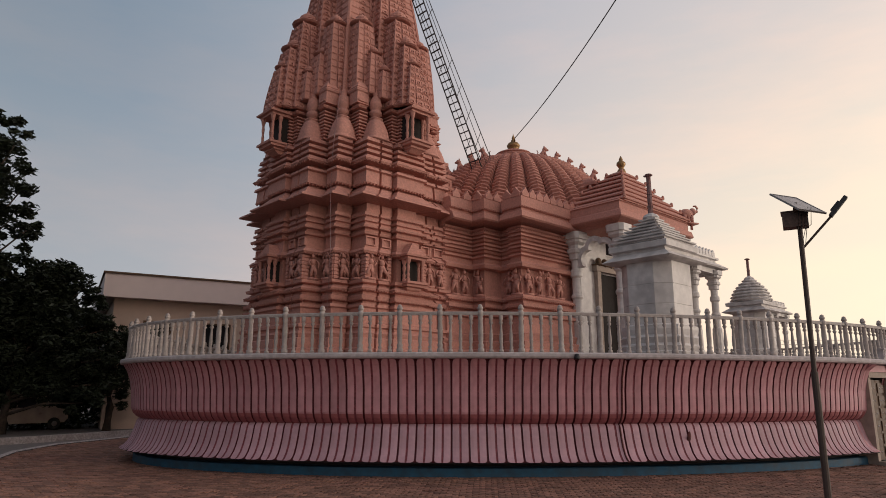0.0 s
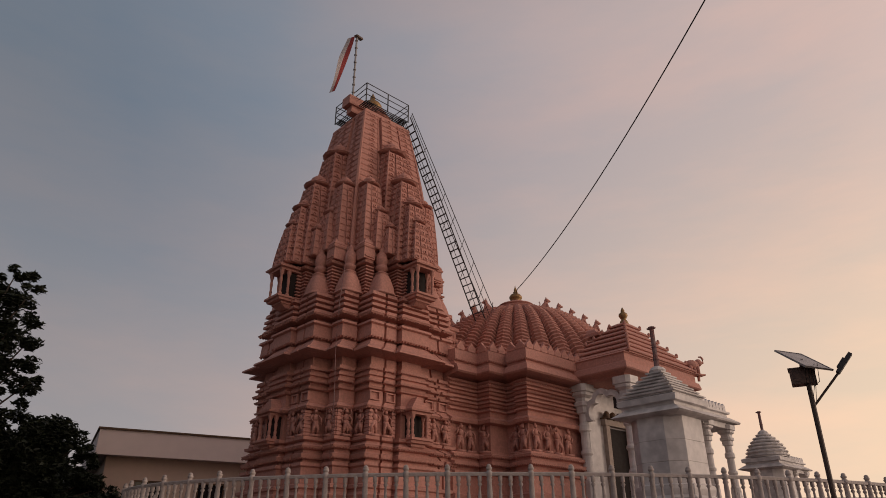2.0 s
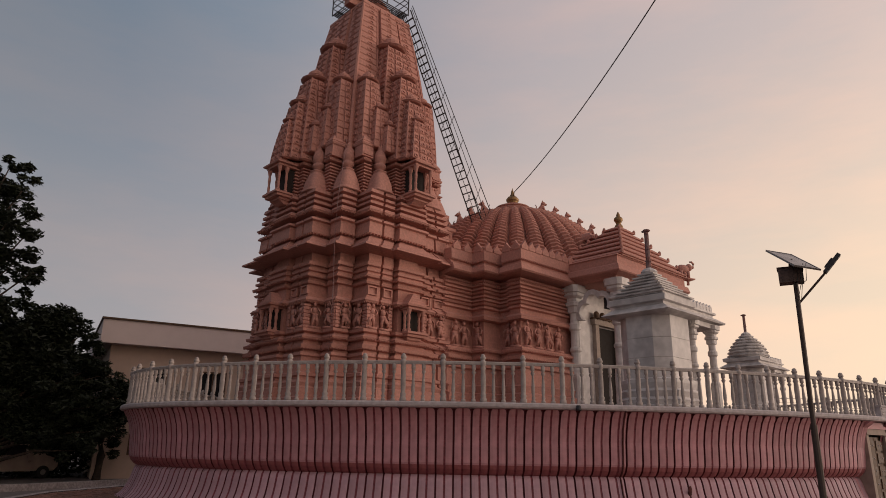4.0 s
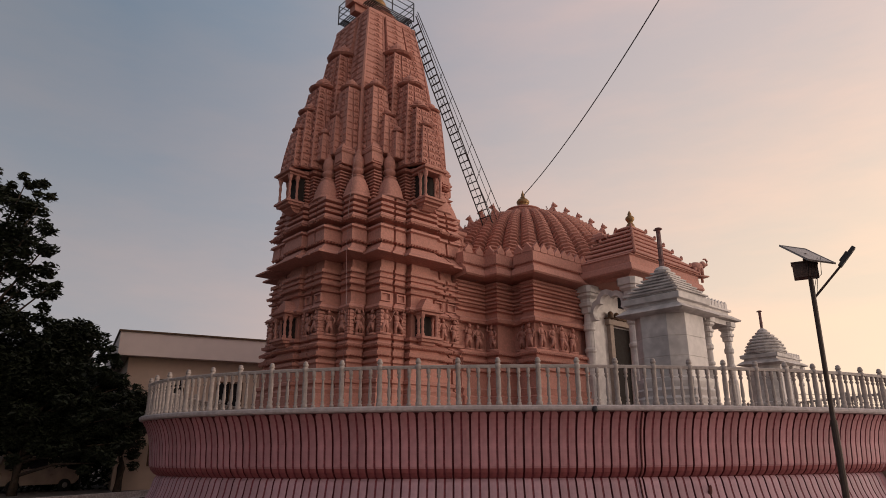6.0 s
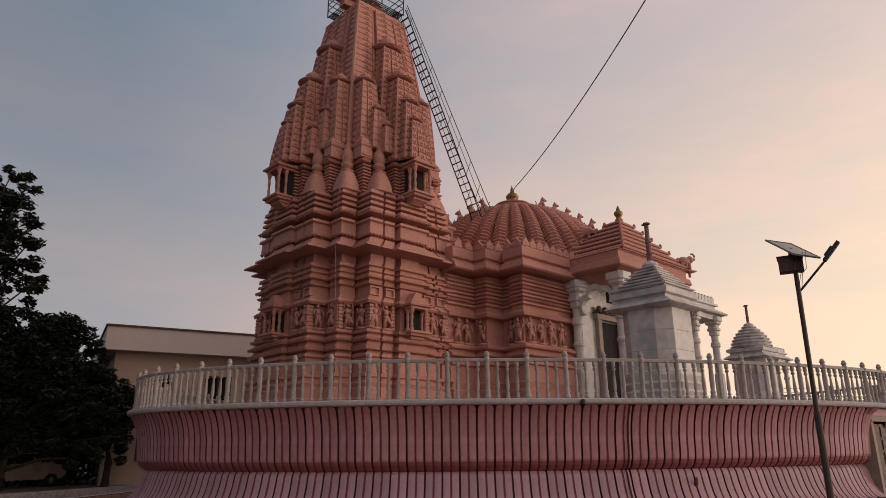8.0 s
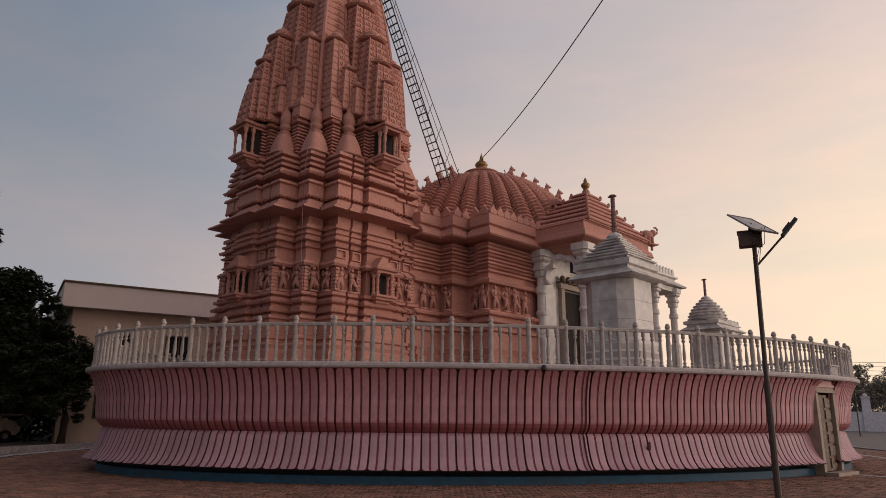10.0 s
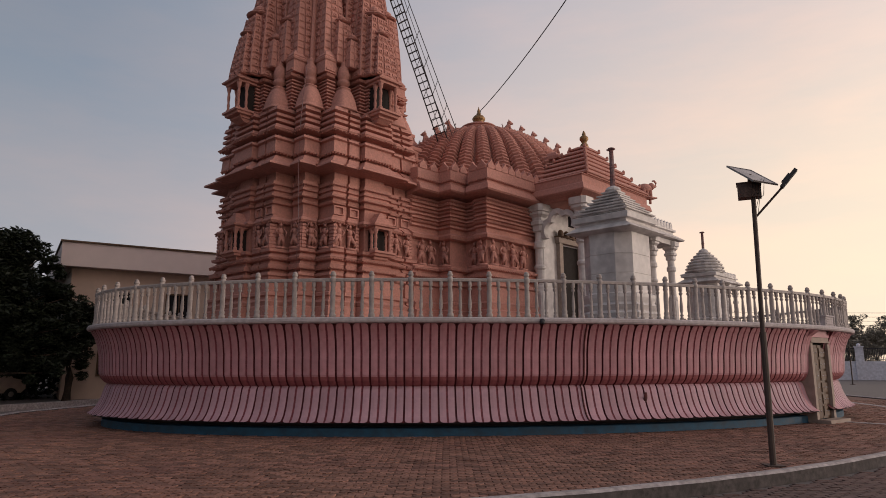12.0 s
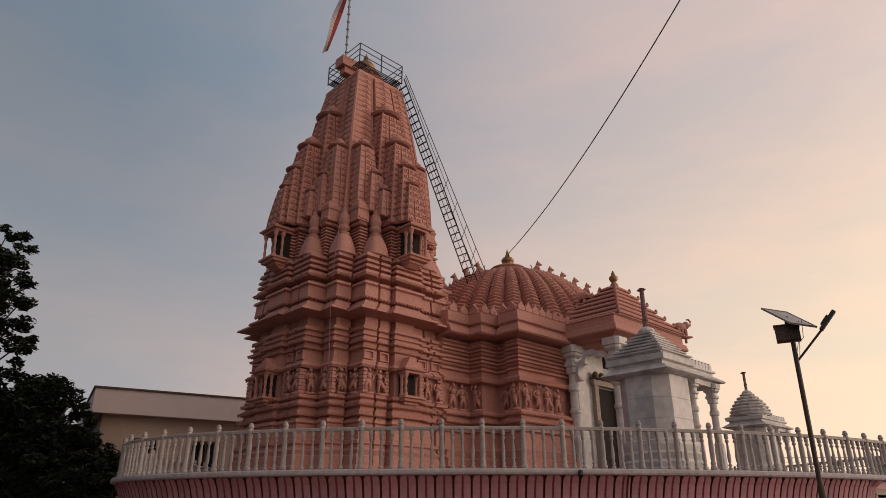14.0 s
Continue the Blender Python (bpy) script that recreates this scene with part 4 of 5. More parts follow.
lion_mesh = link("seated_lion", lion_b, STONE, True)
RIBS = 38
run = [(0.95 + (RB0 - 0.95) * j / 200) for j in range(201)]
length = [0.0]
for r0, r1 in zip(run, run[1:]):
    length.append(length[-1] + math.hypot(r1 - r0, roof_z(r1) - roof_z(r0)))
beads = 4 * int(length[-1] / 0.23)
bm = bmesh.new()
points, radii = [], []
for j in range(beads + 1):
    r = float(np.interp(length[-1] * j / beads, length, run))
    points.append((r, 0, roof_z(r) + 0.02))
    radii.append((0.27, 0.34, 0.49, 0.47)[j % 4] * 2 * math.pi * r / RIBS * min(1, 0.25 + 3.0 * j / beads))
tube(bm, points, radii, 8)
rib_mesh = link("roof_rib", bm, STONE)
for k in range(RIBS):
    part("roof_rib", rib_mesh, None, temple, m=pose(DS, 0, -DECK, 0, 0, 360 * (k + 0.5) / RIBS))
def ridge_z(r):
    return RTOP + 0.12 - 0.52 * (r - 1.4)


for sx, sy in ((-1, 1), (1, -1), (1, 1)):
    bm = bmesh.new()
    turned = pose(DS, 0, -DECK, 0, 0, math.degrees(math.atan2(sy, sx)))
    for k in range(6):
        r = 1.5 + 0.62 * k
        box(bm, r - 0.31, -0.15, roof_z(r) - 0.6, r + 0.309, 0.15, ridge_z(r) - 0.12, turned)
        box(bm, r - 0.33, -0.2, ridge_z(r) - 0.118, r + 0.27, 0.2, ridge_z(r), turned)
    part("corner_ridge", bm, STONE, temple)
    for k in range(6):
        r = (1.5 + 0.62 * k) / 1.414
        part("seated_lion", lion_mesh, None, temple, m=pose(DS + sx * r, sy * r, ridge_z(r * 1.414) + 0.12 - DECK, 0, 0, math.degrees(math.atan2(sy, sx))) @ Matrix.Scale(1.35, 4))
bm = bmesh.new()
lathe(bm, [(1.25, -0.4), (1.3, 0.0), (1.12, 0.08), (0.85, 0.12), (0.9, 0.16), (0.98, 0.22), (0.9, 0.3), (0.6, 0.34), (0.62, 0.4), (0.4, 0.44), (0.42, 0.52)], 24, DS, 0, RTOP + 0.2 - DECK)
part("dome_cap", bm, STONE, temple)
bm = bmesh.new()
lathe(bm, [(0.88 * r, 0.84 * h) for r, h in [(0.36, 0), (0.38, 0.06), (0.2, 0.12), (0.36, 0.26), (0.39, 0.4), (0.28, 0.56), (0.12, 0.64), (0.15, 0.72), (0.08, 0.78), (0.1, 0.9), (0.03, 1.08), (0.01, 1.2)]], 14, DS, 0, RTOP + 0.68 - DECK)
part("hall_finial", bm, GOLD, temple, "gilded pot finial", smooth=True)

# small roof pavilion behind the porch
bm = bmesh.new()
box(bm, DS - 0.7, -5.2, 9.6 - DECK, DS + 0.7, -3.4, 10.9 - DECK)
box(bm, DS - 0.9, -5.4, 10.9 - DECK, DS + 0.9, -3.2, 11.05 - DECK)
loft(bm, [[Vector((DS + x * 0.75 * s, -4.3 + y * 0.95 * s, z - DECK)) for x, y in ((-1, -1), (1, -1), (1, 1), (-1, 1))] for z, s in ((11.05, 1), (11.3, 0.8), (11.45, 0.4))])
part("roof_niche", bm, STONE, temple)

# carved figures on the hall
count = 0
for x in (4.72, 5.36, 6.0, 6.64):
    part("carved_figure", FIGURES[count % 4], None, temple, m=pose(x, -MQ + 0.06, 5.43 - DECK) @ Matrix.Scale(1.26, 4))
    count += 1
for x, y in ((MS, -4.72), (MS + 0.22, -4.12), (MS - 0.75, -3.42)):
    part("carved_figure", FIGURES[count % 4], None, temple, m=pose(x + 0.08, y, 5.43 - DECK, 0, 0, -90) @ Matrix.Scale(1.26, 4))
    count += 1

for x in (2.62, 3.14):
    part("carved_figure", FIGURES[count % 4], None, temple, m=pose(x, -3.1 + 0.06, 5.43 - DECK) @ Matrix.Scale(1.26, 4))
    count += 1

# ---- side porch ----
PS0, PS1, PQ = 7.35, 12.25, 7.4
bm = bmesh.new()


def prect(o, z, q0=4.9):
    return [Vector((PS0 - o, -PQ - o, z - DECK)), Vector((PS1 + o, -PQ - o, z - DECK)), Vector((PS1 + o, -q0, z - DECK)), Vector((PS0 - o, -q0, z - DECK))]


loft(bm, [prect(o, z) for z, o in ((8.35, 0.0), (8.45, 0.1), (8.55, 0.42), (8.6, 0.46), (8.84, 0.4), (8.9, 0.3), (9.2, 0.3), (9.24, 0.36), (9.3, 0.3), (9.32, 0.0))])
part("porch_eave", bm, STONE, temple)
PCX, PCY = (PS0 + PS1) / 2 + 0.1, -6.15
for k in range(7):
    s, z = 1 - 0.128 * k, 9.28 + 0.305 * k
    bm = bmesh.new()
    loft(bm, [[Vector((PCX + x * 2.6 * (s + d), PCY + y * 1.65 * (s + d), z + dz - DECK)) for x, y in ((-1, -1), (1, -1), (1, 1), (-1, 1))] for dz, d in ((0, -0.015), (0.05, -0.015), (0.07, 0.02), (0.12, 0.025), (0.305, -0.11))])
    for sx in (-1, 1):
        for sy in (-1, 1):
            ball(bm, PCX + sx * 2.6 * s, PCY + sy * 1.65 * s, z + 0.17 - DECK, 0.07, 0.07, 0.11)
    part("roof_tier", bm, STONE, temple)
bm = bmesh.new()
lathe(bm, [(0.2, 0), (0.2, 0.08), (0.16, 0.2), (0.1, 0.26), (0.13, 0.32), (0.2, 0.44), (0.19, 0.54), (0.08, 0.64), (0.09, 0.7), (0.02, 0.86)], 12, PCX, PCY, 11.38 - DECK)
part("porch_finial", bm, GOLD, temple, "gilded pot finial", smooth=True)
# elephant on the porch corner, one plain carved mesh
bm = bmesh.new()
ball(bm, 0, 0, 0.42, 0.36, 0.2, 0.24)
ball(bm, 0.36, 0, 0.56, 0.17, 0.15, 0.18)
for x in (-0.2, 0.2):
    for y in (-0.11, 0.11):
        tube(bm, [(x, y, 0.35), (x, y, 0.0)], 0.075, 7)
tube(bm, [(0.48, 0, 0.55), (0.62, 0, 0.6), (0.66, 0, 0.76), (0.56, 0, 0.86), (0.44, 0, 0.84)], [0.08, 0.06, 0.05, 0.045, 0.035], 7)
tube(bm, [(-0.34, 0, 0.5), (-0.4, 0, 0.25)], 0.025, 5)
box(bm, -0.4, -0.2, -0.06, 0.5, 0.2, 0.0)
tube(bm, [(0.25, 0, -0.06), (0.25, 0, -0.3)], 0.06, 6)
part("elephant_figure", bm, STONE, temple, smooth=True, m=pose(PS1 + 0.35, -PQ - 0.25, 9.3 - DECK, 0, 0, -20))


def column(b, x, y, z0, z1, w, m=None):
    """A marble column in one skin: square foot, turned shaft with rings, bracket capital."""
    h = z1 - z0
    rings_ = []
    for f, a, square in ((0, 1.3, 1), (0.06, 1.3, 1), (0.065, 1.1, 1), (0.12, 1.1, 1), (0.125, 0.92, 1), (0.33, 0.92, 1), (0.34, 1.05, 0), (0.37, 1.05, 0), (0.39, 0.82, 0), (0.5, 0.82, 0), (0.515, 1.02, 0), (0.53, 1.02, 0), (0.545, 0.78, 0), (0.66, 0.78, 0),
                         (0.675, 1.05, 0), (0.71, 1.05, 0), (0.73, 0.78, 0), (0.79, 0.78, 0), (0.8, 0.95, 1), (0.84, 0.95, 1), (0.85, 1.22, 1), (0.875, 1.22, 1), (0.88, 1.0, 1), (0.905, 1.0, 1), (0.925, 1.45, 1), (0.945, 1.45, 1), (0.95, 1.7, 1), (1.0, 1.75, 1)):
        ring = []
        for k in range(16):
            c, s = math.cos(math.pi / 8 * (k + 0.5)), math.sin(math.pi / 8 * (k + 0.5))
            q = a * w / (max(abs(c), abs(s)) if square else 1)
            p = Vector((x + q * c, y + q * s, z0 + f * h))
            ring.append(m @ p if m is not None else p)
        rings_.append(ring)
    loft(b, rings_)


for x, y in ((PS0 + 0.1, -5.28), (PS0 + 0.2, -PQ + 0.1), (PS1 - 0.2, -PQ + 0.1), (PS1 - 0.1, -5.28)):
    bm = bmesh.new()
    column(bm, x, y, 0.0, 8.35 - DECK, 0.24)
    part("porch_column", bm, MARBLE, temple, "white marble column with bracket capital")
# cusped arch between the columns, along y in the plane x = PS0
for x in (PS0 + 0.12, PS1 - 0.12):
    bm = bmesh.new()
    rings = []
    for k in range(73):
        a = math.pi * k / 72
        cusp = 0.2 * abs(math.sin(a * 3.5)) ** 0.7
        ring = []
        for dx, rad in ((-0.12, 0.60 + cusp), (-0.12, 0.86 + cusp * 0.8), (0.12, 0.86 + cusp * 0.8), (0.12, 0.60 + cusp)):
            ring.append(Vector((x + dx, -6.35 + rad * math.cos(a), 6.85 + (rad + 0.22) * math.sin(a) - DECK)))
        rings.append(ring)
    loft(bm, rings)
    part("cusped_arch", bm, MARBLE, temple, "white marble cusped arch")
# marble entrance wall with doorway
bm = bmesh.new()
wy = -MQ - 0.36
for x0, x1, z0, z1 in ((7.45, 8.55, 2.58, 8.34), (10.2, 12.15, 2.58, 8.34), (8.55, 10.2, 6.75, 8.34)):
    box(bm, x0, wy - 0.12, z0 - DECK, x1, wy, z1 - DECK)
part("entrance_wall", bm, MARBLE, temple)
bm = bmesh.new()
box(bm, 8.4, wy - 0.3, 2.9 - DECK, 8.65, wy - 0.02, 6.8 - DECK)
box(bm, 10.1, wy - 0.3, 2.9 - DECK, 10.35, wy - 0.02, 6.8 - DECK)
box(bm, 8.3, wy - 0.34, 6.8 - DECK, 10.45, wy - 0.02, 7.05 - DECK)
part("door_frame", bm, FRAME, temple, "beige stone door frame")
# no real depth here: a block painted as dark as the unlit doorway
bm = bmesh.new()
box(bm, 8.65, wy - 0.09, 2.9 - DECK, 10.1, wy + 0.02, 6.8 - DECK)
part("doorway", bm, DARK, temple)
bm = bmesh.new()
for k in range(5):
    ball(bm, 8.5 + 0.44 * k, wy - 0.3, 7.2 - DECK, 0.17, 0.12, 0.2)
box(bm, 8.25, wy - 0.42, 7.05 - DECK, 10.5, wy - 0.1, 7.1 - DECK)
part("lintel_carving", bm, WOOD, temple, "row of brown carved heads over the doorway", smooth=True)
bm = bmesh.new()
box(bm, 7.3, -7.6, -0.06, 12.3, -5.0, 0.35)
part("porch_floor", bm, MARBLE, temple)
bm = bmesh.new()
box(bm, PS0 + 0.3, -6.95, 7.25 - DECK, PS0 + 0.65, -6.6, 7.7 - DECK)
tube(bm, [(PS0 + 0.4, -6.8, 7.7 - DECK), (PS0 + 0.4, -6.8, 8.35 - DECK)], 0.02)
solid("loudspeaker", bm, STEEL, "black loudspeaker hung under the porch eave", "loudspeaker", m=temple.matrix_basis.copy())

# ---- roof gear on the spire: cage, ladder, flag ----
M = temple.matrix_basis.copy()
cage = thing("access_cage", M @ pose(0.21, 0.276, 21.28 - DECK), "dark steel access platform with guard rails round the spire top", "platform")
c0 = 1.25
for sx, sy in ((1, 1), (1, -1), (-1, 1), (-1, -1)):
    bm = bmesh.new()
    box(bm, sx * c0 - 0.02, sy * c0 - 0.02, -0.05, sx * c0 + 0.02, sy * c0 + 0.02, 1.0)
    part("cage_post", bm, STEEL, cage)
for k in range(4):
    m = pose(0, 0, 0, 0, 0, 90 * k)
    for z in (0.35, 0.68, 1.0):
        bm = bmesh.new()
        box(bm, c0 - 0.014, -c0, z - 0.014, c0 + 0.014, c0, z + 0.014, m)
        part("guard_rail", bm, STEEL, cage)
    for j in range(5):
        bm = bmesh.new()
        box(bm, 0.8 + 0.1 * j, -c0, -0.02, 0.83 + 0.1 * j, c0, 0.02, m)
        part("floor_bar", bm, STEEL, cage)
    bm = bmesh.new()
    box(bm, c0 - 0.02, -0.02, 0, c0 + 0.02, 0.02, 1.0, m)
    part("cage_post", bm, STEEL, cage)

ladder = thing("roof_ladder", M, "long dark steel ladder with handrails from hall roof to spire", "ladder")
la, lb = Vector((6.38, -0.82, 11.85 - DECK)), Vector((1.28, -1.05, 21.25 - DECK))
for dy in (-0.3, 0.3):
    bm = bmesh.new()
    d = Vector((0, dy, 0))
    tube(bm, [la + d, lb + d], 0.03, 6)
    part("stringer", bm, STEEL, ladder)
    rail, head_rail = Vector((0.42, dy, 1.0)), Vector((0.1, dy, 0.3))
    bm = bmesh.new()
    tube(bm, [la + d, la + rail, lb + head_rail], 0.02, 5)
    tube(bm, [la + d + (rail - d) * 0.5, lb + d + (head_rail - d) * 0.5], 0.015, 5)
    part("handrail", bm, STEEL, ladder)
    for k in range(1, 9):
        bm = bmesh.new()
        p = la + (lb - la) * (k / 8.5)
        tube(bm, [p + d, p + rail.lerp(head_rail, k / 8.5)], 0.015, 5)
        part("rail_post", bm, STEEL, ladder)
for k in range(1, 30):
    bm = bmesh.new()
    p = la + (lb - la) * (k / 30)
    box(bm, p.x - 0.04, p.y - 0.3, p.z - 0.008, p.x + 0.04, p.y + 0.3, p.z + 0.008)
    part("rung", bm, STEEL, ladder)

flag = thing("temple_flag", M @ pose(-1.2, -0.1, 21.75 - DECK), "red and white cloth flag hanging from a ringed gilded pole", "flag")
bm = bmesh.new()
box(bm, -0.35, -0.3, -0.55, 0.9, 0.3, -0.05)
box(bm, -0.15, -0.2, -0.9, 0.9, 0.2, -0.55)
part("pole_bracket", bm, STONE, flag)
bm = bmesh.new()
prof = []
for k in range(8):
    z = 0.46 * k
    prof += [(0.045, z), (0.045, z + 0.36), (0.075, z + 0.38), (0.075, z + 0.43), (0.045, z + 0.45)]
lathe(bm, [(0.12, -0.05), (0.12, 0)] + prof + [(0.04, 3.9)], 8)
part("pole", bm, ALLOY, flag, "pale ringed metal pole")
bm = bmesh.new()
box(bm, -0.1, -0.09, -0.05, 0.42, 0.09, 0.05, pose(0, 0, 3.92, 0, -18, 20))
part("crossbar", bm, WOOD, flag)
for name, mat, s0, s1 in (("red_stripe", RED_CLOTH, 0.0, 0.5), ("white_stripe", WHITE_CLOTH, 0.5, 1.0)):
    bm = bmesh.new()
    rings = []
    for k in range(13):
        f = k / 12
        base = Vector((-0.1 - 0.75 * f ** 1.2, -0.05, 3.85 - 3.55 * f))
        wide = Vector((-0.34 - 0.1 * math.sin(5 * f), 0.18 * math.sin(6 * f + 1), -0.08))
        thick = Vector((0.0, 0.012, 0.0))
        rings.append([base + wide * s0 - thick, base + wide * s1 - thick, base + wide * s1 + thick, base + wide * s0 + thick])
    loft(bm, rings)
    part(name, bm, mat, flag, m=pose(0, 0, 0, 0, 0, -49 + 20))

bm = bmesh.new()
a = M @ Vector((DS, 0, RTOP + 0.9 - DECK))
pts = [a]
for k in range(40):
    d = 0.35 + k * 0.95
    pts.append(Vector((a.x + 0.2288 * d, a.y - 0.9735 * d, 14.782 - 0.08175 * d + 0.005923 * d * d)))
tube(bm, pts, 0.022, 6)
solid("overhead_cable", bm, CABLE, "black overhead cable tied to the hall finial", "cable", smooth=True)

# ---- white marble shrines ----


def shrine(place, label, domed=False):
    """A small marble shrine: faceted cell, stepped roof with mast, and an open porch. Local +x is the porch side."""
    t = thing("marble_shrine", place, label, "shrine", "marble shrines on the platform")
    cell = [(-0.84, -0.42), (-0.5, -0.82), (0.6, -0.82), (0.84, -0.7), (0.84, 0.7), (0.6, 0.82), (-0.5, 0.82), (-0.84, 0.42)]

    def rings(prof):
        return [[Vector((x * s, y * s, z)) for x, y in cell] for z, s in prof]

    b = bmesh.new()
    loft(b, rings([(0, 1.25), (0.25, 1.25), (0.28, 1.16), (0.42, 1.2), (0.5, 1.1), (0.66, 1.16), (0.74, 1.06), (0.9, 1.1), (1.0, 1.1), (1.04, 1.0)]))
    part("plinth", b, MARBLE, t)
    b = bmesh.new()
    loft(b, rings([(1.04, 1.0), (1.6, 1.0), (1.605, 0.985), (1.62, 0.985), (1.625, 1.0), (2.18, 1.0), (2.185, 0.985), (2.2, 0.985), (2.205, 1.0), (2.85, 1.0), (2.87, 1.04), (2.95, 1.05)]))
    part("cell_wall", b, MARBLE, t, "smooth grey-veined marble slabs")
    b = bmesh.new()
    sq = ((-1, -1), (1, -1), (1, 1), (-1, 1))
    loft(b, [[Vector((x * s, y * s, z)) for x, y in sq] for z, s in ((2.85, 0.8), (2.89, 1.04), (2.93, 1.12), (3.1, 0.88), (3.13, 0.82), (3.22, 0.82), (3.24, 0.94), (3.4, 0.96), (3.44, 0.86), (3.46, 0.8))])
    part("eave", b, MARBLE, t)
    step = 0.17 if domed else 0.122
    crest = 3.46 + 7 * step
    for k in range(7):
        b = bmesh.new()
        s = 0.9 - 0.108 * k
        z = 3.46 + step * k
        if domed:
            s = 1.0 - 0.85 * (k / 7) ** 1.7
            outline = [(math.cos(math.pi * j / 8), math.sin(math.pi * j / 8)) for j in range(16)]
        else:
            outline = sq
        loft(b, [[Vector((x * (s + d), y * (s + d), z + dz)) for x, y in outline] for dz, d in ((0, -0.06), (0.3 * step, -0.06), (0.38 * step, 0.02), (0.7 * step, 0.03), (step, -0.1))])
        part("roof_tier", b, MARBLE, t)
    b = bmesh.new()
    lathe(b, [(0.22, 0), (0.26, 0.06), (0.2, 0.14), (0.08, 0.2), (0.05, 0.3)], 10, 0, 0, crest - 0.02)
    part("roof_knob", b, MARBLE, t)
    b = bmesh.new()
    lathe(b, [(0.085, 0), (0.08, 0.3), (0.095, 0.32), (0.095, 0.36), (0.075, 0.38), (0.075, 0.7), (0.09, 0.72), (0.075, 0.76), (0.07, 1.3), (0.1, 1.32), (0.1, 1.38), (0.02, 1.4)], 8, 0, 0, crest + (-0.25 if domed else 0.06))
    box(b, -0.05, -0.12, crest + (1.07 if domed else 1.38), 0.05, 0.14, crest + (1.11 if domed else 1.42))
    part("mast", b, MASTCLOTH, t, "mast wrapped in faded red cloth")
    for y in (-0.62, 0.62):
        for x in (1.15, 2.5):
            b = bmesh.new()
            column(b, x, y, 0.0, 2.92, 0.14)
            part("porch_column", b, MARBLE, t)
    b = bmesh.new()
    box(b, 0.85, -0.76, 2.8, 2.68, 0.76, 2.96)
    loft(b, [[Vector((1.8 + x * (0.85 + s), y * (0.62 + s), z)) for x, y in sq] for z, s in ((2.96, 0.1), (2.98, 0.3), (3.03, 0.32), (3.18, 0.1), (3.2, 0.04), (3.28, 0.04), (3.3, 0.12), (3.36, 0.12))])
    part("porch_roof", b, MARBLE, t)
    b = bmesh.new()
    for k in range(8):
        for y in (-0.66, 0.66):
            x = 0.98 + 0.215 * k
            loft(b, [[Vector((x + px, y + d, 3.36 + pz)) for px, pz in ((-0.09, 0), (0.09, 0), (0.09, 0.16), (0, 0.24), (-0.09, 0.16))] for d in (-0.05, 0.05)])
    for k in range(5):
        y = -0.48 + 0.24 * k
        loft(b, [[Vector((2.64 + d, y + py, 3.36 + pz)) for py, pz in ((-0.1, 0), (0.1, 0), (0.1, 0.16), (0, 0.24), (-0.1, 0.16))] for d in (-0.05, 0.05)])
    part("porch_parapet", b, MARBLE, t)
    b = bmesh.new()
    box(b, 0.9, -0.85, 0, 2.8, 0.85, 0.3)
    part("porch_floor", b, MARBLE, t)
    b = bmesh.new()
    lathe(b, [(0.02, 0.42), (0.08, 0.36), (0.1, 0.2), (0.16, 0.05), (0.17, 0)], 10, 1.8, 0, 2.05)
    tube(b, [(1.8, 0, 2.4), (1.8, 0, 2.82)], 0.012)
    part("bell", b, RUST, t, "dark bronze bell")
    return t


shrine(pose(5.214, 19.84, DECK, 0, 0, 46.56) @ Matrix.Scale(0.985, 4), "white marble shrine with stepped roof and small pillared porch")
shrine(pose(10.72, 26.97, DECK, 0, 0, 46.56) @ Matrix.Scale(0.762, 4), "white marble shrine with rounded stepped roof, farther back on the platform", True)

# ---- solar lamp ----
lamp = thing("solar_street_lamp", pose(5.161, 10.791, 0) @ Matrix.Scale(0.955, 4), "tall thin brown pole with tilted solar panel and lamp arm", "street lamp")
bm = bmesh.new()
tube(bm, [(0, 0, -0.1), (0.01, -0.01, 2.2)], 0.052, 10)
tube(bm, [(0.01, -0.01, 2.2), (0.03, -0.05, 4.75)], 0.04, 10)
box(bm, -0.14, -0.14, -0.03, 0.14, 0.14, 0.02)
part("pole", bm, RUST, lamp)
# the head faces a little across the path
lm = pose(0, 0, 0, 0, 0, -25)
ahead_, rise_ = Vector((0, 0.968, 0.25)), Vector((0, -0.25, 0.968))
pv = Vector((0.6, 0, 0)) - 0.31 * rise_ - 0.73 * ahead_
pu = Vector((0.51, 0, 0)) - 0.08 * rise_ + 0.45 * ahead_
pv.normalize()
pw = pv.cross(pu).normalized()
pu = pw.cross(pv)
pm = Matrix.Translation((0.05, -0.02, 4.97)) @ Matrix((pv, pu, pw)).transposed().to_4x4()
pm = lm @ pose(0.05, 0, 4.97) @ pose(0, 0, 0, 0, 9, 0) @ pose(-0.05, 0, -4.97) @ pm @ Matrix.Scale(0.78, 4)
bm = bmesh.new()
box(bm, -0.47, -0.31, 0.0, 0.47, 0.31, 0.012, pm)
panel = part("solar_panel", bm, PANEL, lamp, "dark glass solar panel tilted")
bm = bmesh.new()
for x0, y0, x1, y1 in ((-0.5, -0.34, 0.5, -0.31), (-0.5, 0.31, 0.5, 0.34), (-0.5, -0.31, -0.47, 0.31), (0.47, -0.31, 0.5, 0.31)):
    box(bm, x0, y0, -0.02, x1, y1, 0.02, pm)
part("panel_frame", bm, ALLOY, panel)
bm = bmesh.new()
tube(bm, [lm @ Vector((0, 0, 4.75)), lm @ Vector((0.02, -0.02, 4.99))], 0.035, 8)
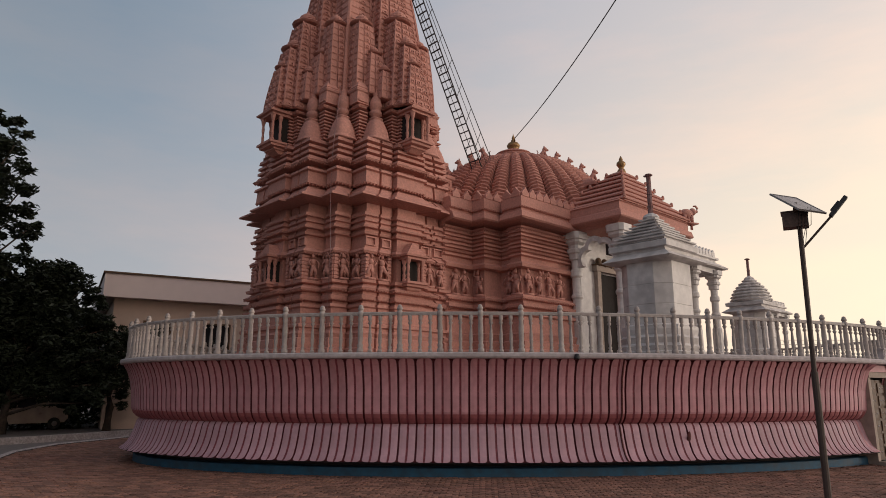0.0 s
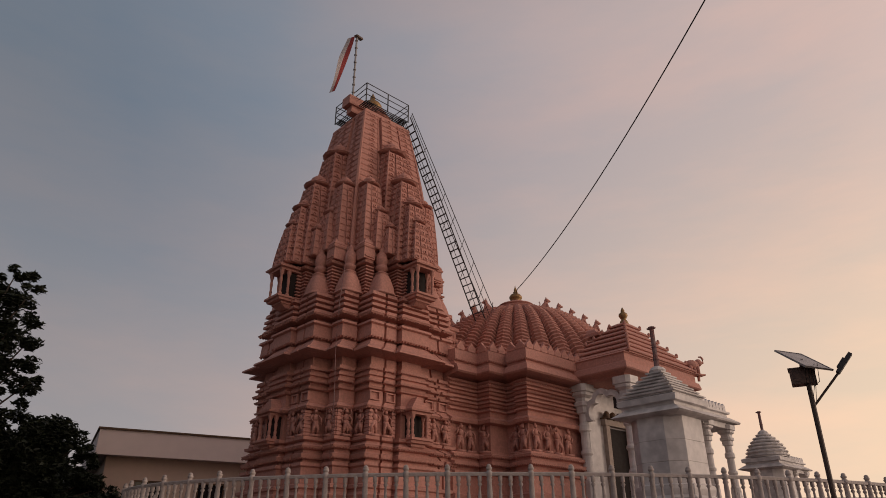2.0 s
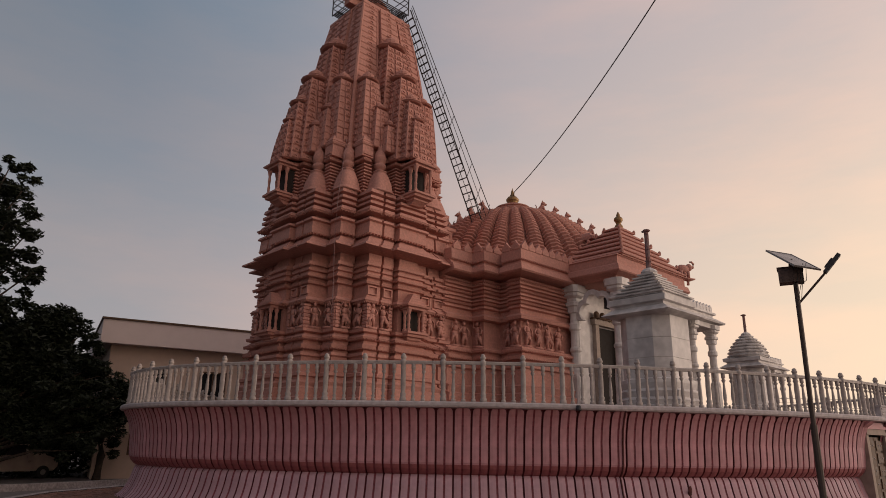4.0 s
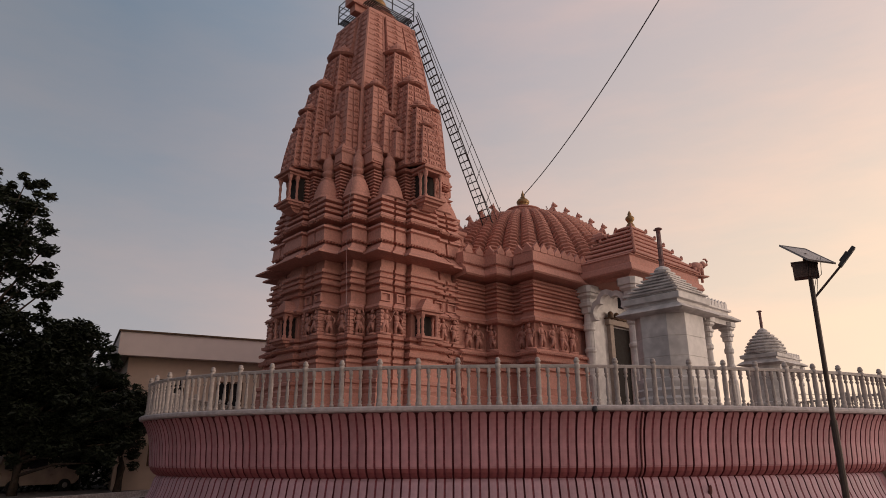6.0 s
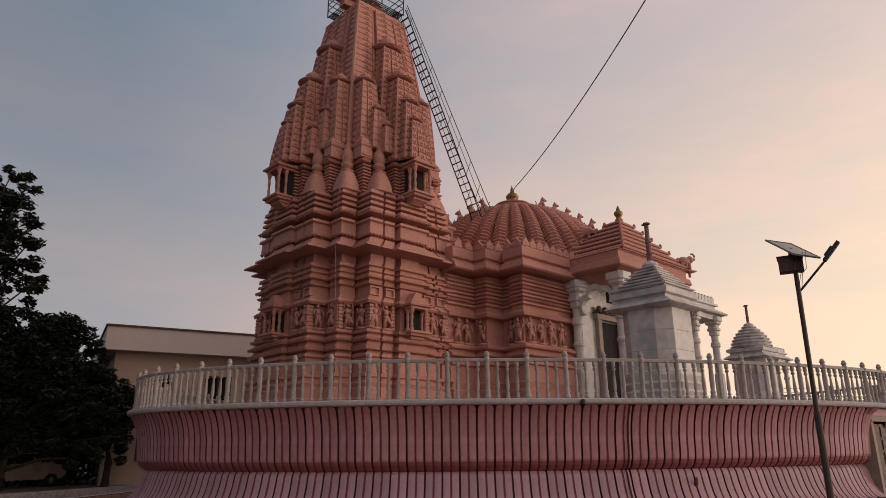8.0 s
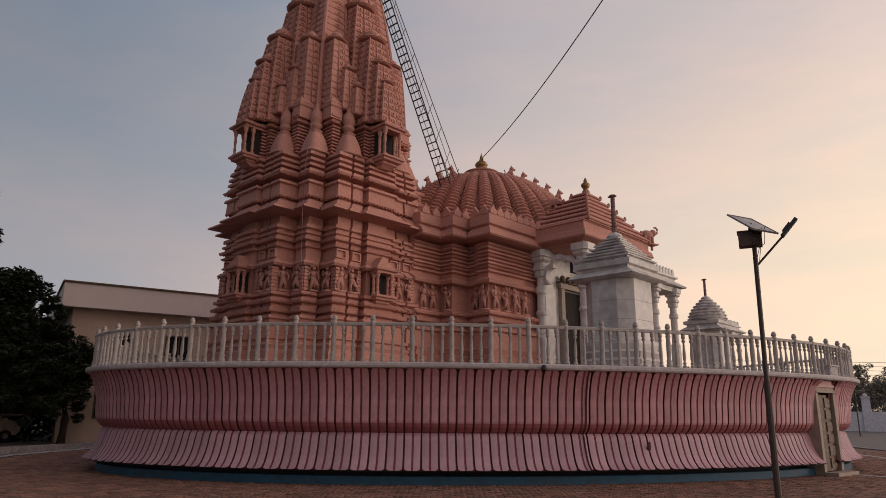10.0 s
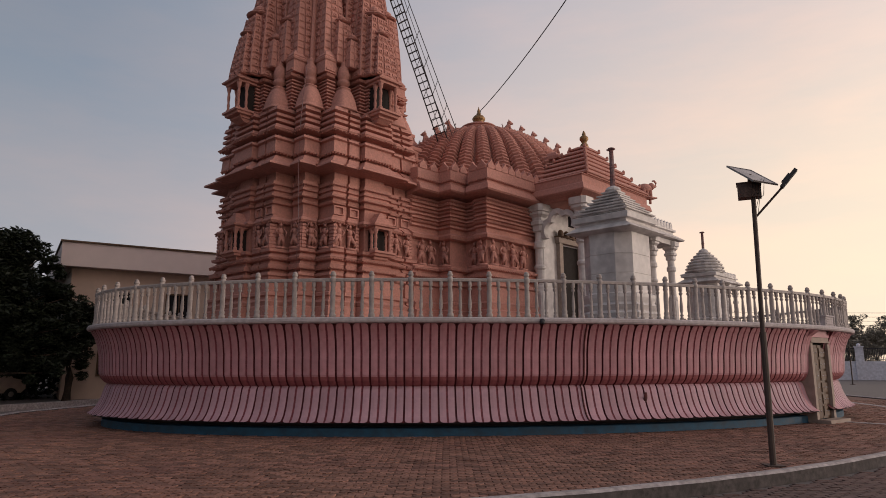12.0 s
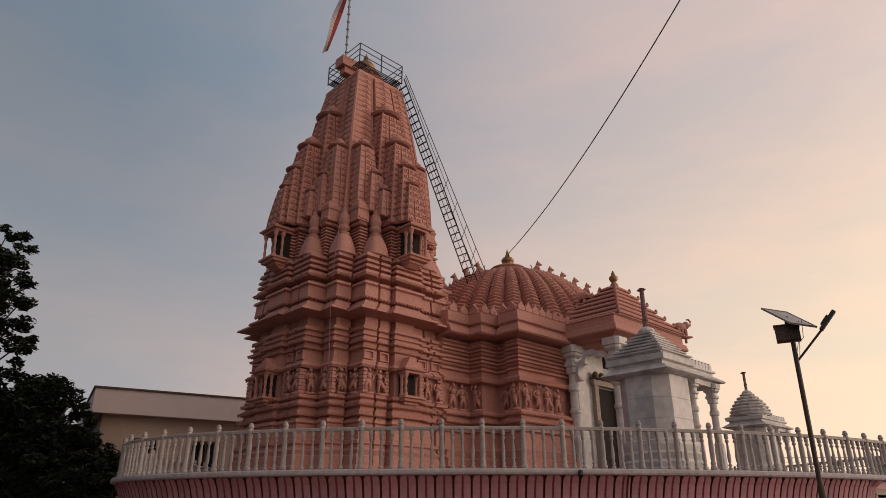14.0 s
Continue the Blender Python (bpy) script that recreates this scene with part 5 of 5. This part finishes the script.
box(bm, -0.28, -0.02, -0.05, 0.28, 0.02, -0.022, pm)
part("panel_bracket", bm, RUST, lamp)
bm = bmesh.new()
box(bm, -0.2, -0.14, 4.56, 0.18, 0.12, 4.82, lm)
box(bm, -0.215, -0.155, 4.81, 0.195, 0.135, 4.83, lm)
box(bm, -0.15, -0.146, 4.6, 0.13, -0.139, 4.78, lm)
part("battery_box", bm, BOXPAINT, lamp, "rusty metal battery box")
bm = bmesh.new()
tube(bm, [lm @ Vector((0.05, 0, 4.2)), lm @ Vector((0.54, -0.04, 4.72))], 0.02, 6)
part("arm", bm, RUST, lamp)
bm = bmesh.new()
hm = lm @ pose(0.63, -0.05, 4.84, 0, -50, 0)
box(bm, -0.2, -0.07, -0.03, 0.18, 0.07, 0.03, hm)
box(bm, -0.12, -0.05, 0.03, 0.06, 0.05, 0.06, hm)
part("lamp_head", bm, STEEL, lamp)
bm = bmesh.new()
for k in range(5):
    x = 0.06 + 0.045 * k
    tube(bm, [lm @ Vector((x, -0.15, 4.86)), lm @ Vector((x - 0.03, -0.19, 4.62 - 0.07 * (k % 3))), lm @ Vector((x * 0.6 - 0.02, -0.12, 4.5 - 0.09 * (k % 4)))], 0.006, 4)
part("loose_wires", bm, CABLE, lamp)

# ---- block of the other building, trees, van, far wall ----
bd = Vector((6.36, 4.2, 0)).normalized()
bang = math.degrees(math.atan2(bd.y, bd.x))
hall = thing("guest_house", pose(-19.95, 33.4, -0.1, 0, 0, bang), "cream two-storey building with plain pale parapet", "building")
bm = bmesh.new()
box(bm, 0.6, 0.7, -0.2, 30, 14, 6.8)
part("wall", bm, PLASTER, hall)
bm = bmesh.new()
box(bm, 0.0, 0.0, 6.8, 31, 15, 8.05)
part("parapet", bm, GREYWALL, hall, "broad pale grey parapet band")
bm = bmesh.new()
box(bm, -0.08, -0.08, 8.05, 31.08, 15.08, 8.15)
part("parapet_coping", bm, WOOD, hall, "dull brown coping line on the parapet")
bm = bmesh.new()
box(bm, 0.56, 0.66, -0.2, 30, 0.7, 1.0)
part("dado", bm, PLASTER, hall)
for k in range(6):
    for z in (1.2, 4.3):
        w = bmesh.new()
        x = 2.2 + 3.2 * k
        box(w, x, 0.65, z, x + 1.3, 0.69, z + 1.3)
        win = part("window", w, GLASS, hall)
        w = bmesh.new()
        for x0, x1, z0, z1 in ((x - 0.08, x, z - 0.08, z + 1.38), (x + 1.3, x + 1.38, z - 0.08, z + 1.38), (x, x + 1.3, z - 0.08, z), (x, x + 1.3, z + 1.3, z + 1.38), (x + 0.62, x + 0.68, z, z + 1.3)):
            box(w, x0, 0.6, z0, x1, 0.66, z1)
        part("window_frame", w, WOOD, win)


def leaves(b, centre, spread, count, size, rnd, droop=0.0):
    """Many small folded leaves scattered about a centre."""
    for _ in range(count):
        while True:
            d = Vector((rnd.uniform(-1, 1), rnd.uniform(-1, 1), rnd.uniform(-1, 1)))
            if d.length < 1:
                break
        p = Vector(centre) + Vector((d.x * spread[0], d.y * spread[1], d.z * spread[2]))
        q = Euler((rnd.uniform(-0.9, 0.9) + droop, rnd.uniform(-0.9, 0.9), rnd.uniform(0, 6.3))).to_matrix()
        s = size * rnd.uniform(0.6, 1.3)
        pts = [p + q @ Vector(v) * s for v in ((0, -0.5, 0), (0.22, 0, 0.06), (0, 0.6, 0), (-0.22, 0, 0.06))]
        vs = [b.verts.new(v) for v in pts]
        b.faces.new(vs)


def tree(x, y, height, clumps, label, seed, leaf=0.2, per=420, foliage=LEAF):
    rnd = random.Random(seed)
    t = thing("tree", pose(x, y, LOW), label, "tree")
    b = bmesh.new()
    top = height * 0.62
    tube(b, [(0, 0, -0.2), (0.06, 0.04, height * 0.2), (-0.05, 0.1, height * 0.4), (0.1, 0, top)], [0.24, 0.19, 0.15, 0.07], 10)
    trunk = part("trunk", b, BARK, t, smooth=True)
    crown = bmesh.new()
    for cx, cy, cz, r in clumps:
        b = bmesh.new()
        s = Vector((0, 0.05, min(cz * 0.6, top * 0.95)))
        e = Vector((cx, cy, cz))
        mid = (s + e) / 2 + Vector((rnd.uniform(-0.2, 0.2), rnd.uniform(-0.2, 0.2), 0.25))
        tube(b, [s, mid, e], [0.09, 0.06, 0.025], 6)
        part("limb", b, BARK, t, smooth=True)
        for _ in range(max(4, int(r * 9))):
            o = Vector((rnd.gauss(0, 0.5), rnd.gauss(0, 0.5), rnd.gauss(0, 0.42))) * r
            rr = r * rnd.uniform(0.25, 0.5)
            leaves(crown, e + o, (rr, rr, rr * 0.75), int(per * rr), leaf, rnd)
    part("crown", crown, foliage, t)
    return t


tree(-24.5, 28.3, 14.0, [(2.3, 0.2, 13.4, 0.8), (1.4, 0.2, 14.6, 0.8), (3.0, 0.2, 11.2, 0.8), (3.5, 0.2, 9.2, 0.7), (2.0, 0.2, 12.0, 0.9), (2.6, 0.3, 9.8, 0.9), (1.0, 0.4, 12.8, 1.3), (1.2, 0.4, 10.6, 1.4), (2.2, 0.2, 7.8, 1.2), (-0.6, 0.2, 11.5, 1.8), (-1.0, 0, 8.5, 2.2), (1.0, 0, 7.4, 1.8), (-0.3, 0.3, 14.2, 1.2), (-2.6, -0.5, 12.5, 2.2), (-3.2, -1, 9.5, 2.4), (-2.0, -1.5, 6.5, 2.2), (-4.4, -1.5, 7.0, 2.4)], "tall leafy tree with open drooping outer twigs", 3, leaf=0.3, per=200)
tree(-22.1, 30.1, 7.5, [(0.9, 0, 6.7, 1.4), (2.2, 0.4, 5.9, 1.2), (-0.6, 0.2, 7.2, 1.5), (3.0, 0.4, 4.8, 1.0), (2.9, 0.5, 3.7, 1.1), (3.2, 0.5, 2.5, 1.0), (4.0, 0.6, 4.8, 0.9), (4.5, 0.7, 3.5, 0.8), (4.6, 0.7, 2.3, 0.8), (3.6, 0.3, 1.4, 0.9), (-1.0, 0, 5.6, 1.9), (-2.8, 0.3, 4.6, 1.9), (0.7, 0.4, 4.0, 1.8), (1.8, 0.3, 2.8, 1.4), (-1.0, 0.4, 3.4, 1.8), (-3.8, 0.2, 5.8, 1.6), (-2.4, -0.2, 2.6, 1.4), (0.3, 0, 2.2, 1.2), (1.4, 0.2, 7.4, 1.2), (2.6, 0.6, 6.6, 0.9), (1.6, 0.3, 5.0, 1.4), (3.4, 0.9, 5.2, 0.9), (3.9, 1.2, 3.9, 0.9), (3.8, 1.2, 2.6, 0.9), (0.2, 0.2, 5.6, 1.6), (2.2, 0.5, 4.2, 1.4), (2.4, 0.6, 3.2, 1.3)], "dense dark tree with hanging foliage beside the building", 5, leaf=0.27, per=430)
tree(-18.9, 33.2, 5.6, [(0, 0, 4.3, 1.0), (0.5, 0.2, 3.2, 0.9), (-0.5, 0.1, 3.0, 1.1), (0.1, 0.1, 2.2, 0.9)], "small dark tree near the building", 8, leaf=0.24, per=330)
tree(-26.0, 33.5, 8.0, [(0, 0, 5.8, 2.0), (1.8, 0.2, 4.2, 1.8), (-1.6, 0.1, 4.0, 1.9), (0.3, 0.1, 3.0, 1.8)], "dark tree in the shade beyond the van", 9, leaf=0.28, per=260)

tree(-30.0, 37.5, 10.0, [(0, 0, 6.5, 2.6), (2.4, 0.2, 5.0, 2.2), (-2.0, 0.1, 5.0, 2.4), (0.3, 0.1, 3.4, 2.2), (2.4, 0.1, 2.6, 1.8)], "dark tree in the shade beyond the drive", 12, leaf=0.34, per=200)
tree(-23.6, 36.6, 7.0, [(0, 0, 4.8, 1.8), (1.5, 0.2, 3.6, 1.5), (-1.5, 0.1, 3.4, 1.7), (0.3, 0.1, 2.2, 1.6), (1.6, 0, 2.0, 1.3)], "low dark tree behind the van", 14, leaf=0.3, per=240)
# two trees out of view, added to block sky light from the left
tree(-28.5, 21.0, 11.0, [(0, 0, 8.0, 2.6), (2.4, 0.2, 6.2, 2.4), (-2.0, 0.1, 6.4, 2.4), (0.6, -1.2, 4.6, 2.4), (1.6, 1.4, 8.8, 1.8), (3.4, -0.6, 4.4, 1.8), (0, 0, 11.5, 2.6), (2.8, 0, 10.6, 2.4), (-2.6, 0, 10.4, 2.4), (4.2, 0.5, 7.6, 2.2), (0.4, -3.0, 7.4, 2.4), (1, -2.6, 10.4, 2.2), (0.5, 3.0, 5.0, 2.2)], "unseen large tree added to shade the platform's left", 16, leaf=0.42, per=190)
tree(-27.0, 13.0, 11.0, [(0, 0, 8.0, 2.6), (2.4, 0.2, 6.2, 2.4), (-2.0, 0.1, 6.4, 2.4), (0.6, -1.2, 4.6, 2.4), (1.6, 1.4, 8.8, 1.8), (0, 0, 11.5, 2.6), (2.8, 0, 10.6, 2.4), (-2.6, 0, 10.4, 2.4), (4.2, 0.5, 7.6, 2.2), (0.4, -3.0, 7.4, 2.4), (1, -2.6, 10.4, 2.2), (0.5, 3.0, 5.0, 2.2)], "unseen large tree added to shade the platform's left", 17, leaf=0.42, per=190)
# two more unseen trees, added nearer the camera for the same shade
for x, y, seed in ((-24.5, 5.0, 18), (-20.5, -4.0, 19)):
    tree(x, y, 12.0, [(0, 0, 8.0, 2.6), (2.4, 0.2, 6.2, 2.4), (-2.0, 0.1, 6.4, 2.4), (0.6, -1.2, 4.6, 2.4), (1.6, 1.4, 8.8, 1.8), (0, 0, 11.5, 2.6), (2.8, 0, 10.6, 2.4), (-2.6, 0, 10.4, 2.4), (4.2, 0.5, 7.6, 2.2), (0.4, -3.0, 7.4, 2.4), (1, 2.6, 10.4, 2.2), (0.5, 3.0, 5.0, 2.2)], "unseen large tree added to shade the platform's left", seed, leaf=0.45, per=170)
for k, (s, h) in enumerate(((3.2, 5.4), (5.2, 5.0), (7.4, 5.6))):
    p = Vector((-19.64, 33.56, 0)) + bd * s + Vector((0.55, -0.834, 0)) * 0.4
    tree(p.x, p.y, h, [(0, 0, h * 0.5, 0.6), (0.05, 0, h * 0.68, 0.5), (0, 0.05, h * 0.84, 0.38), (0, 0, h * 0.34, 0.6)], "slender dark evergreen by the building wall", 30 + k, leaf=0.2, per=300)

rnd = random.Random(77)
bm = bmesh.new()
for k in range(20):
    a = radians(-46 + 15 * (k + rnd.random()) / 20)
    leaves(bm, (42 * math.sin(a), 42 * math.cos(a), rnd.uniform(0.4, 2.0)), (1.6, 1.2, 1.3), 330, 0.4, rnd)
for k in range(46):
    a = radians(-46 + 18 * (k + rnd.random()) / 46)
    d = rnd.uniform(50, 56)
    h = rnd.uniform(0.5, 7.5)
    leaves(bm, (d * math.sin(a), d * math.cos(a), h), (1.9, 1.9, 1.6), 330, 0.5, rnd)
solid("far_woods", bm, LEAF, "dark woods behind the drive and the parked van", "woods", kind="stuff")

van = thing("van", pose(-23.4, 33.2, LOW, 0, 0, 60), "silver-brown parked minivan under the trees", "van")
bm = bmesh.new()
side = [(-2.0, 0.35), (1.75, 0.35), (1.95, 0.55), (1.95, 0.95), (1.3, 1.1), (0.75, 1.75), (-1.85, 1.8), (-2.0, 1.1)]
loft(bm, [[Vector((x * (1 - 0.02 * abs(s)), 0.8 * s * (1 - 0.06 * (z > 1.2)), z)) for x, z in side] for s in (-1, -0.96, 0.96, 1)])
part("body", bm, CARPAINT, van)
for y in (-0.79, 0.79):
    for x0, x1 in ((-1.7, -0.7), (-0.6, 0.25)):
        bm = bmesh.new()
        box(bm, x0, y - 0.015, 1.12, x1, y + 0.015, 1.6)
        part("side_window", bm, GLASS, van)
    for x in (-1.25, 1.2):
        bm = bmesh.new()
        lathe(bm, [(0.2, -0.09), (0.3, -0.09), (0.31, 0), (0.3, 0.09), (0.2, 0.09)], 18, m=pose(x, y, 0.3, 90, 0, 0))
        wheel = part("wheel", bm, TYRE, van)
        bm = bmesh.new()
        lathe(bm, [(0.03, -0.1), (0.19, -0.085), (0.19, 0.085), (0.03, 0.1)], 14, m=pose(x, y, 0.3, 90, 0, 0))
        part("rim", bm, ALLOY, wheel)
bm = bmesh.new()
loft(bm, [[Vector((1.34, s, 1.12)), Vector((1.36, s, 1.12)), Vector((0.82, s * 0.9, 1.7)), Vector((0.8, s * 0.9, 1.7))] for s in (-0.7, 0.7)])
part("windscreen", bm, GLASS, van)
for y in (-0.6, 0.6):
    bm = bmesh.new()
    ball(bm, 1.93, y, 0.8, 0.05, 0.14, 0.09)
    part("headlight", bm, ALLOY, van)
bm = bmesh.new()
box(bm, 1.9, -0.78, 0.38, 2.04, 0.78, 0.55)
part("bumper", bm, STEEL, van)

# far boundary wall on the open side
fw = thing("boundary_wall", pose(40, 74, LOW, 0, 0, -28), "white painted boundary wall with square pillars and dark railing", "wall")
bm = bmesh.new()
box(bm, -20, 0, 0, 40, 0.3, 2.0)
part("wall_panel", bm, WHITEWALL, fw)
for k in range(13):
    bm = bmesh.new()
    x = -19 + 4.8 * k
    box(bm, x - 0.4, -0.15, 0, x + 0.4, 0.45, 3.5)
    box(bm, x - 0.47, -0.22, 3.5, x + 0.47, 0.52, 3.6)
    ball(bm, x, 0.15, 3.72, 0.2, 0.2, 0.2)
    part("pillar", bm, WHITEWALL, fw)
bm = bmesh.new()
for k in range(400):
    x = -20 + 0.15 * k
    box(bm, x - 0.03, 0.13, 2.0, x + 0.02, 0.17, 3.4)
box(bm, -20, 0.12, 3.3, 40, 0.18, 3.4)
tagged(part("fence_bars", bm, STEEL, fw), kind="stuff")
for k, (x, y, h) in enumerate(((58, 118, 8.0), (64, 106, 6.0), (69, 112, 9.5), (73, 113, 7.0), (78, 118, 10.0), (86, 116, 11.0), (98, 108, 10.0))):
    tree(x, y, h, [(0, 0, h * 0.7, 2.4), (1.8, 0.5, h * 0.55, 2.0), (-1.9, 0.2, h * 0.55, 2.2), (0.5, 0.3, h * 0.9, 1.4)], "distant hazy tree beyond the boundary wall", 20 + k, leaf=0.45, per=75, foliage=HAZY_LEAF)
wires = bmesh.new()
for k in range(4):
    tube(wires, [(30, 75, 6.0 + 0.45 * k), (48, 72, 5.7 + 0.45 * k), (75, 68, 6.1 + 0.45 * k)], 0.02, 4)
solid("overhead_lines", wires, CABLE, "thin overhead lines far beyond the boundary wall", "cable", kind="stuff")
lamp2 = copy_thing(lamp, pose(34.2, 56.5, LOW, 0, 0, 0))
tagged(lamp2, "distant solar street lamp near the boundary wall")

# ---- paving blocks, last ----


def wavy(b_len, b_wid):
    """Outline of an interlocking block with zigzag long sides."""
    a, w, d = b_len / 2, b_wid / 2, 0.022
    top = [(-a, w + d), (-a * 0.5, w - d), (0, w + d), (a * 0.5, w - d), (a, w + d)]
    return [(x, -2 * w + y) for x, y in top] + [(x, y) for x, y in reversed(top)]


def under_platform(x, y):
    c, t = math.cos(SKEW), math.sin(SKEW)
    u, v = c * (x - CX) + t * (y - CY), -t * (x - CX) + c * (y - CY)
    return (u / (AX - 0.6)) ** 2 + (v / ((BY if v < 0 else BACK) - 0.6)) ** 2 < 1


EDGE = [(p.x, p.y, q.x, q.y) for p, q in zip(outer, outer[1:] + outer[:1])]


def inside_kerb(x, y):
    odd = False
    for x0, y0, x1, y1 in EDGE:
        if (y0 > y) != (y1 > y) and x < x0 + (y - y0) / (y1 - y0) * (x1 - x0):
            odd = not odd
    return odd


def blocks(x0, x1, y0, y1, lx, ly, z, keep, shape):
    verts, faces = [], []
    rnd = random.Random(11)
    n_ = len(shape)
    rows_ = int((y1 - y0) / ly)
    for r in range(rows_):
        y = y0 + r * ly
        for c in range(int((x1 - x0) / lx)):
            x = x0 + (c + 0.5 * (r % 2)) * lx
            if not keep(x, y):
                continue
            k = len(verts)
            up, tx, ty = z + rnd.uniform(-0.004, 0.004), rnd.uniform(-0.05, 0.05), rnd.uniform(-0.05, 0.05)
            for s, h in ((0.97, -0.03), (0.97, -0.006), (0.9, 0.0)):
                verts += [(x + px * s, y + (py + ly / 2) * s, up + h + tx * px + ty * py) for px, py in shape]
            for lay in (0, n_):
                faces += [(k + lay + j, k + lay + (j + 1) % n_, k + lay + n_ + (j + 1) % n_, k + lay + n_ + j) for j in range(n_)]
            faces.append(tuple(k + 2 * n_ + j for j in range(n_)))
    me = bpy.data.meshes.new("paving_blocks")
    me.from_pydata(verts, [], faces)
    return me


LX, LY = 0.235, 0.135
shape = wavy(LX - 0.008, LY - 0.01)
NEAR = (-1.6, 4.4)


def is_piece(x, y):
    return NEAR[0] < x < NEAR[1] and 8.7 < y < 10.2 and inside_kerb(x, y)


me = blocks(-15, 22, 6.6, 30, LX, LY, 0.0, lambda x, y: inside_kerb(x, y) and not under_platform(x, y) and not is_piece(x, y) and abs(x - 2) < 3 + 0.95 * y * 0.75, shape)
me.materials.append(PAVER)
tagged(new("paving_blocks", me), kind="stuff").parent = pavement
one = bpy.data.meshes.new("paving_block")
n = len(shape)
one.from_pydata([(px * s, (py + LY / 2) * s, h) for s, h in ((0.97, -0.03), (0.97, -0.006), (0.9, 0.0)) for px, py in shape], [], [(l + j, l + (j + 1) % n, l + n + (j + 1) % n, l + n + j) for l in (0, n) for j in range(n)] + [tuple(2 * n + j for j in range(n))])
one.materials.append(PAVER_ONE)
for r in range(int((30 - 6.6) / LY)):
    y = 6.6 + r * LY
    if not 8.7 < y < 10.2:
        continue
    for c in range(int(37 / LX)):
        x = -15 + (c + 0.5 * (r % 2)) * LX
        if is_piece(x, y):
            ob = new("paving_block", one)
            ob.parent = pavement
            ob.matrix_basis = pose(x, y, random.uniform(-0.004, 0.004), random.uniform(-0.5, 0.5), random.uniform(-0.5, 0.5), 0)
rect = [(-0.098, -0.05 - 0.05), (0.098, -0.05 - 0.05), (0.098, 0.0), (-0.098, 0.0)]
me = blocks(-9, 16, 4.8, 16, 0.205, 0.108, LOW, lambda x, y: not inside_kerb(x, y) and not inside_kerb(x - 0.12, y + 0.24), rect)
me.materials.append(ROADBRICK)
tagged(new("road_blocks", me), kind="stuff").parent = road
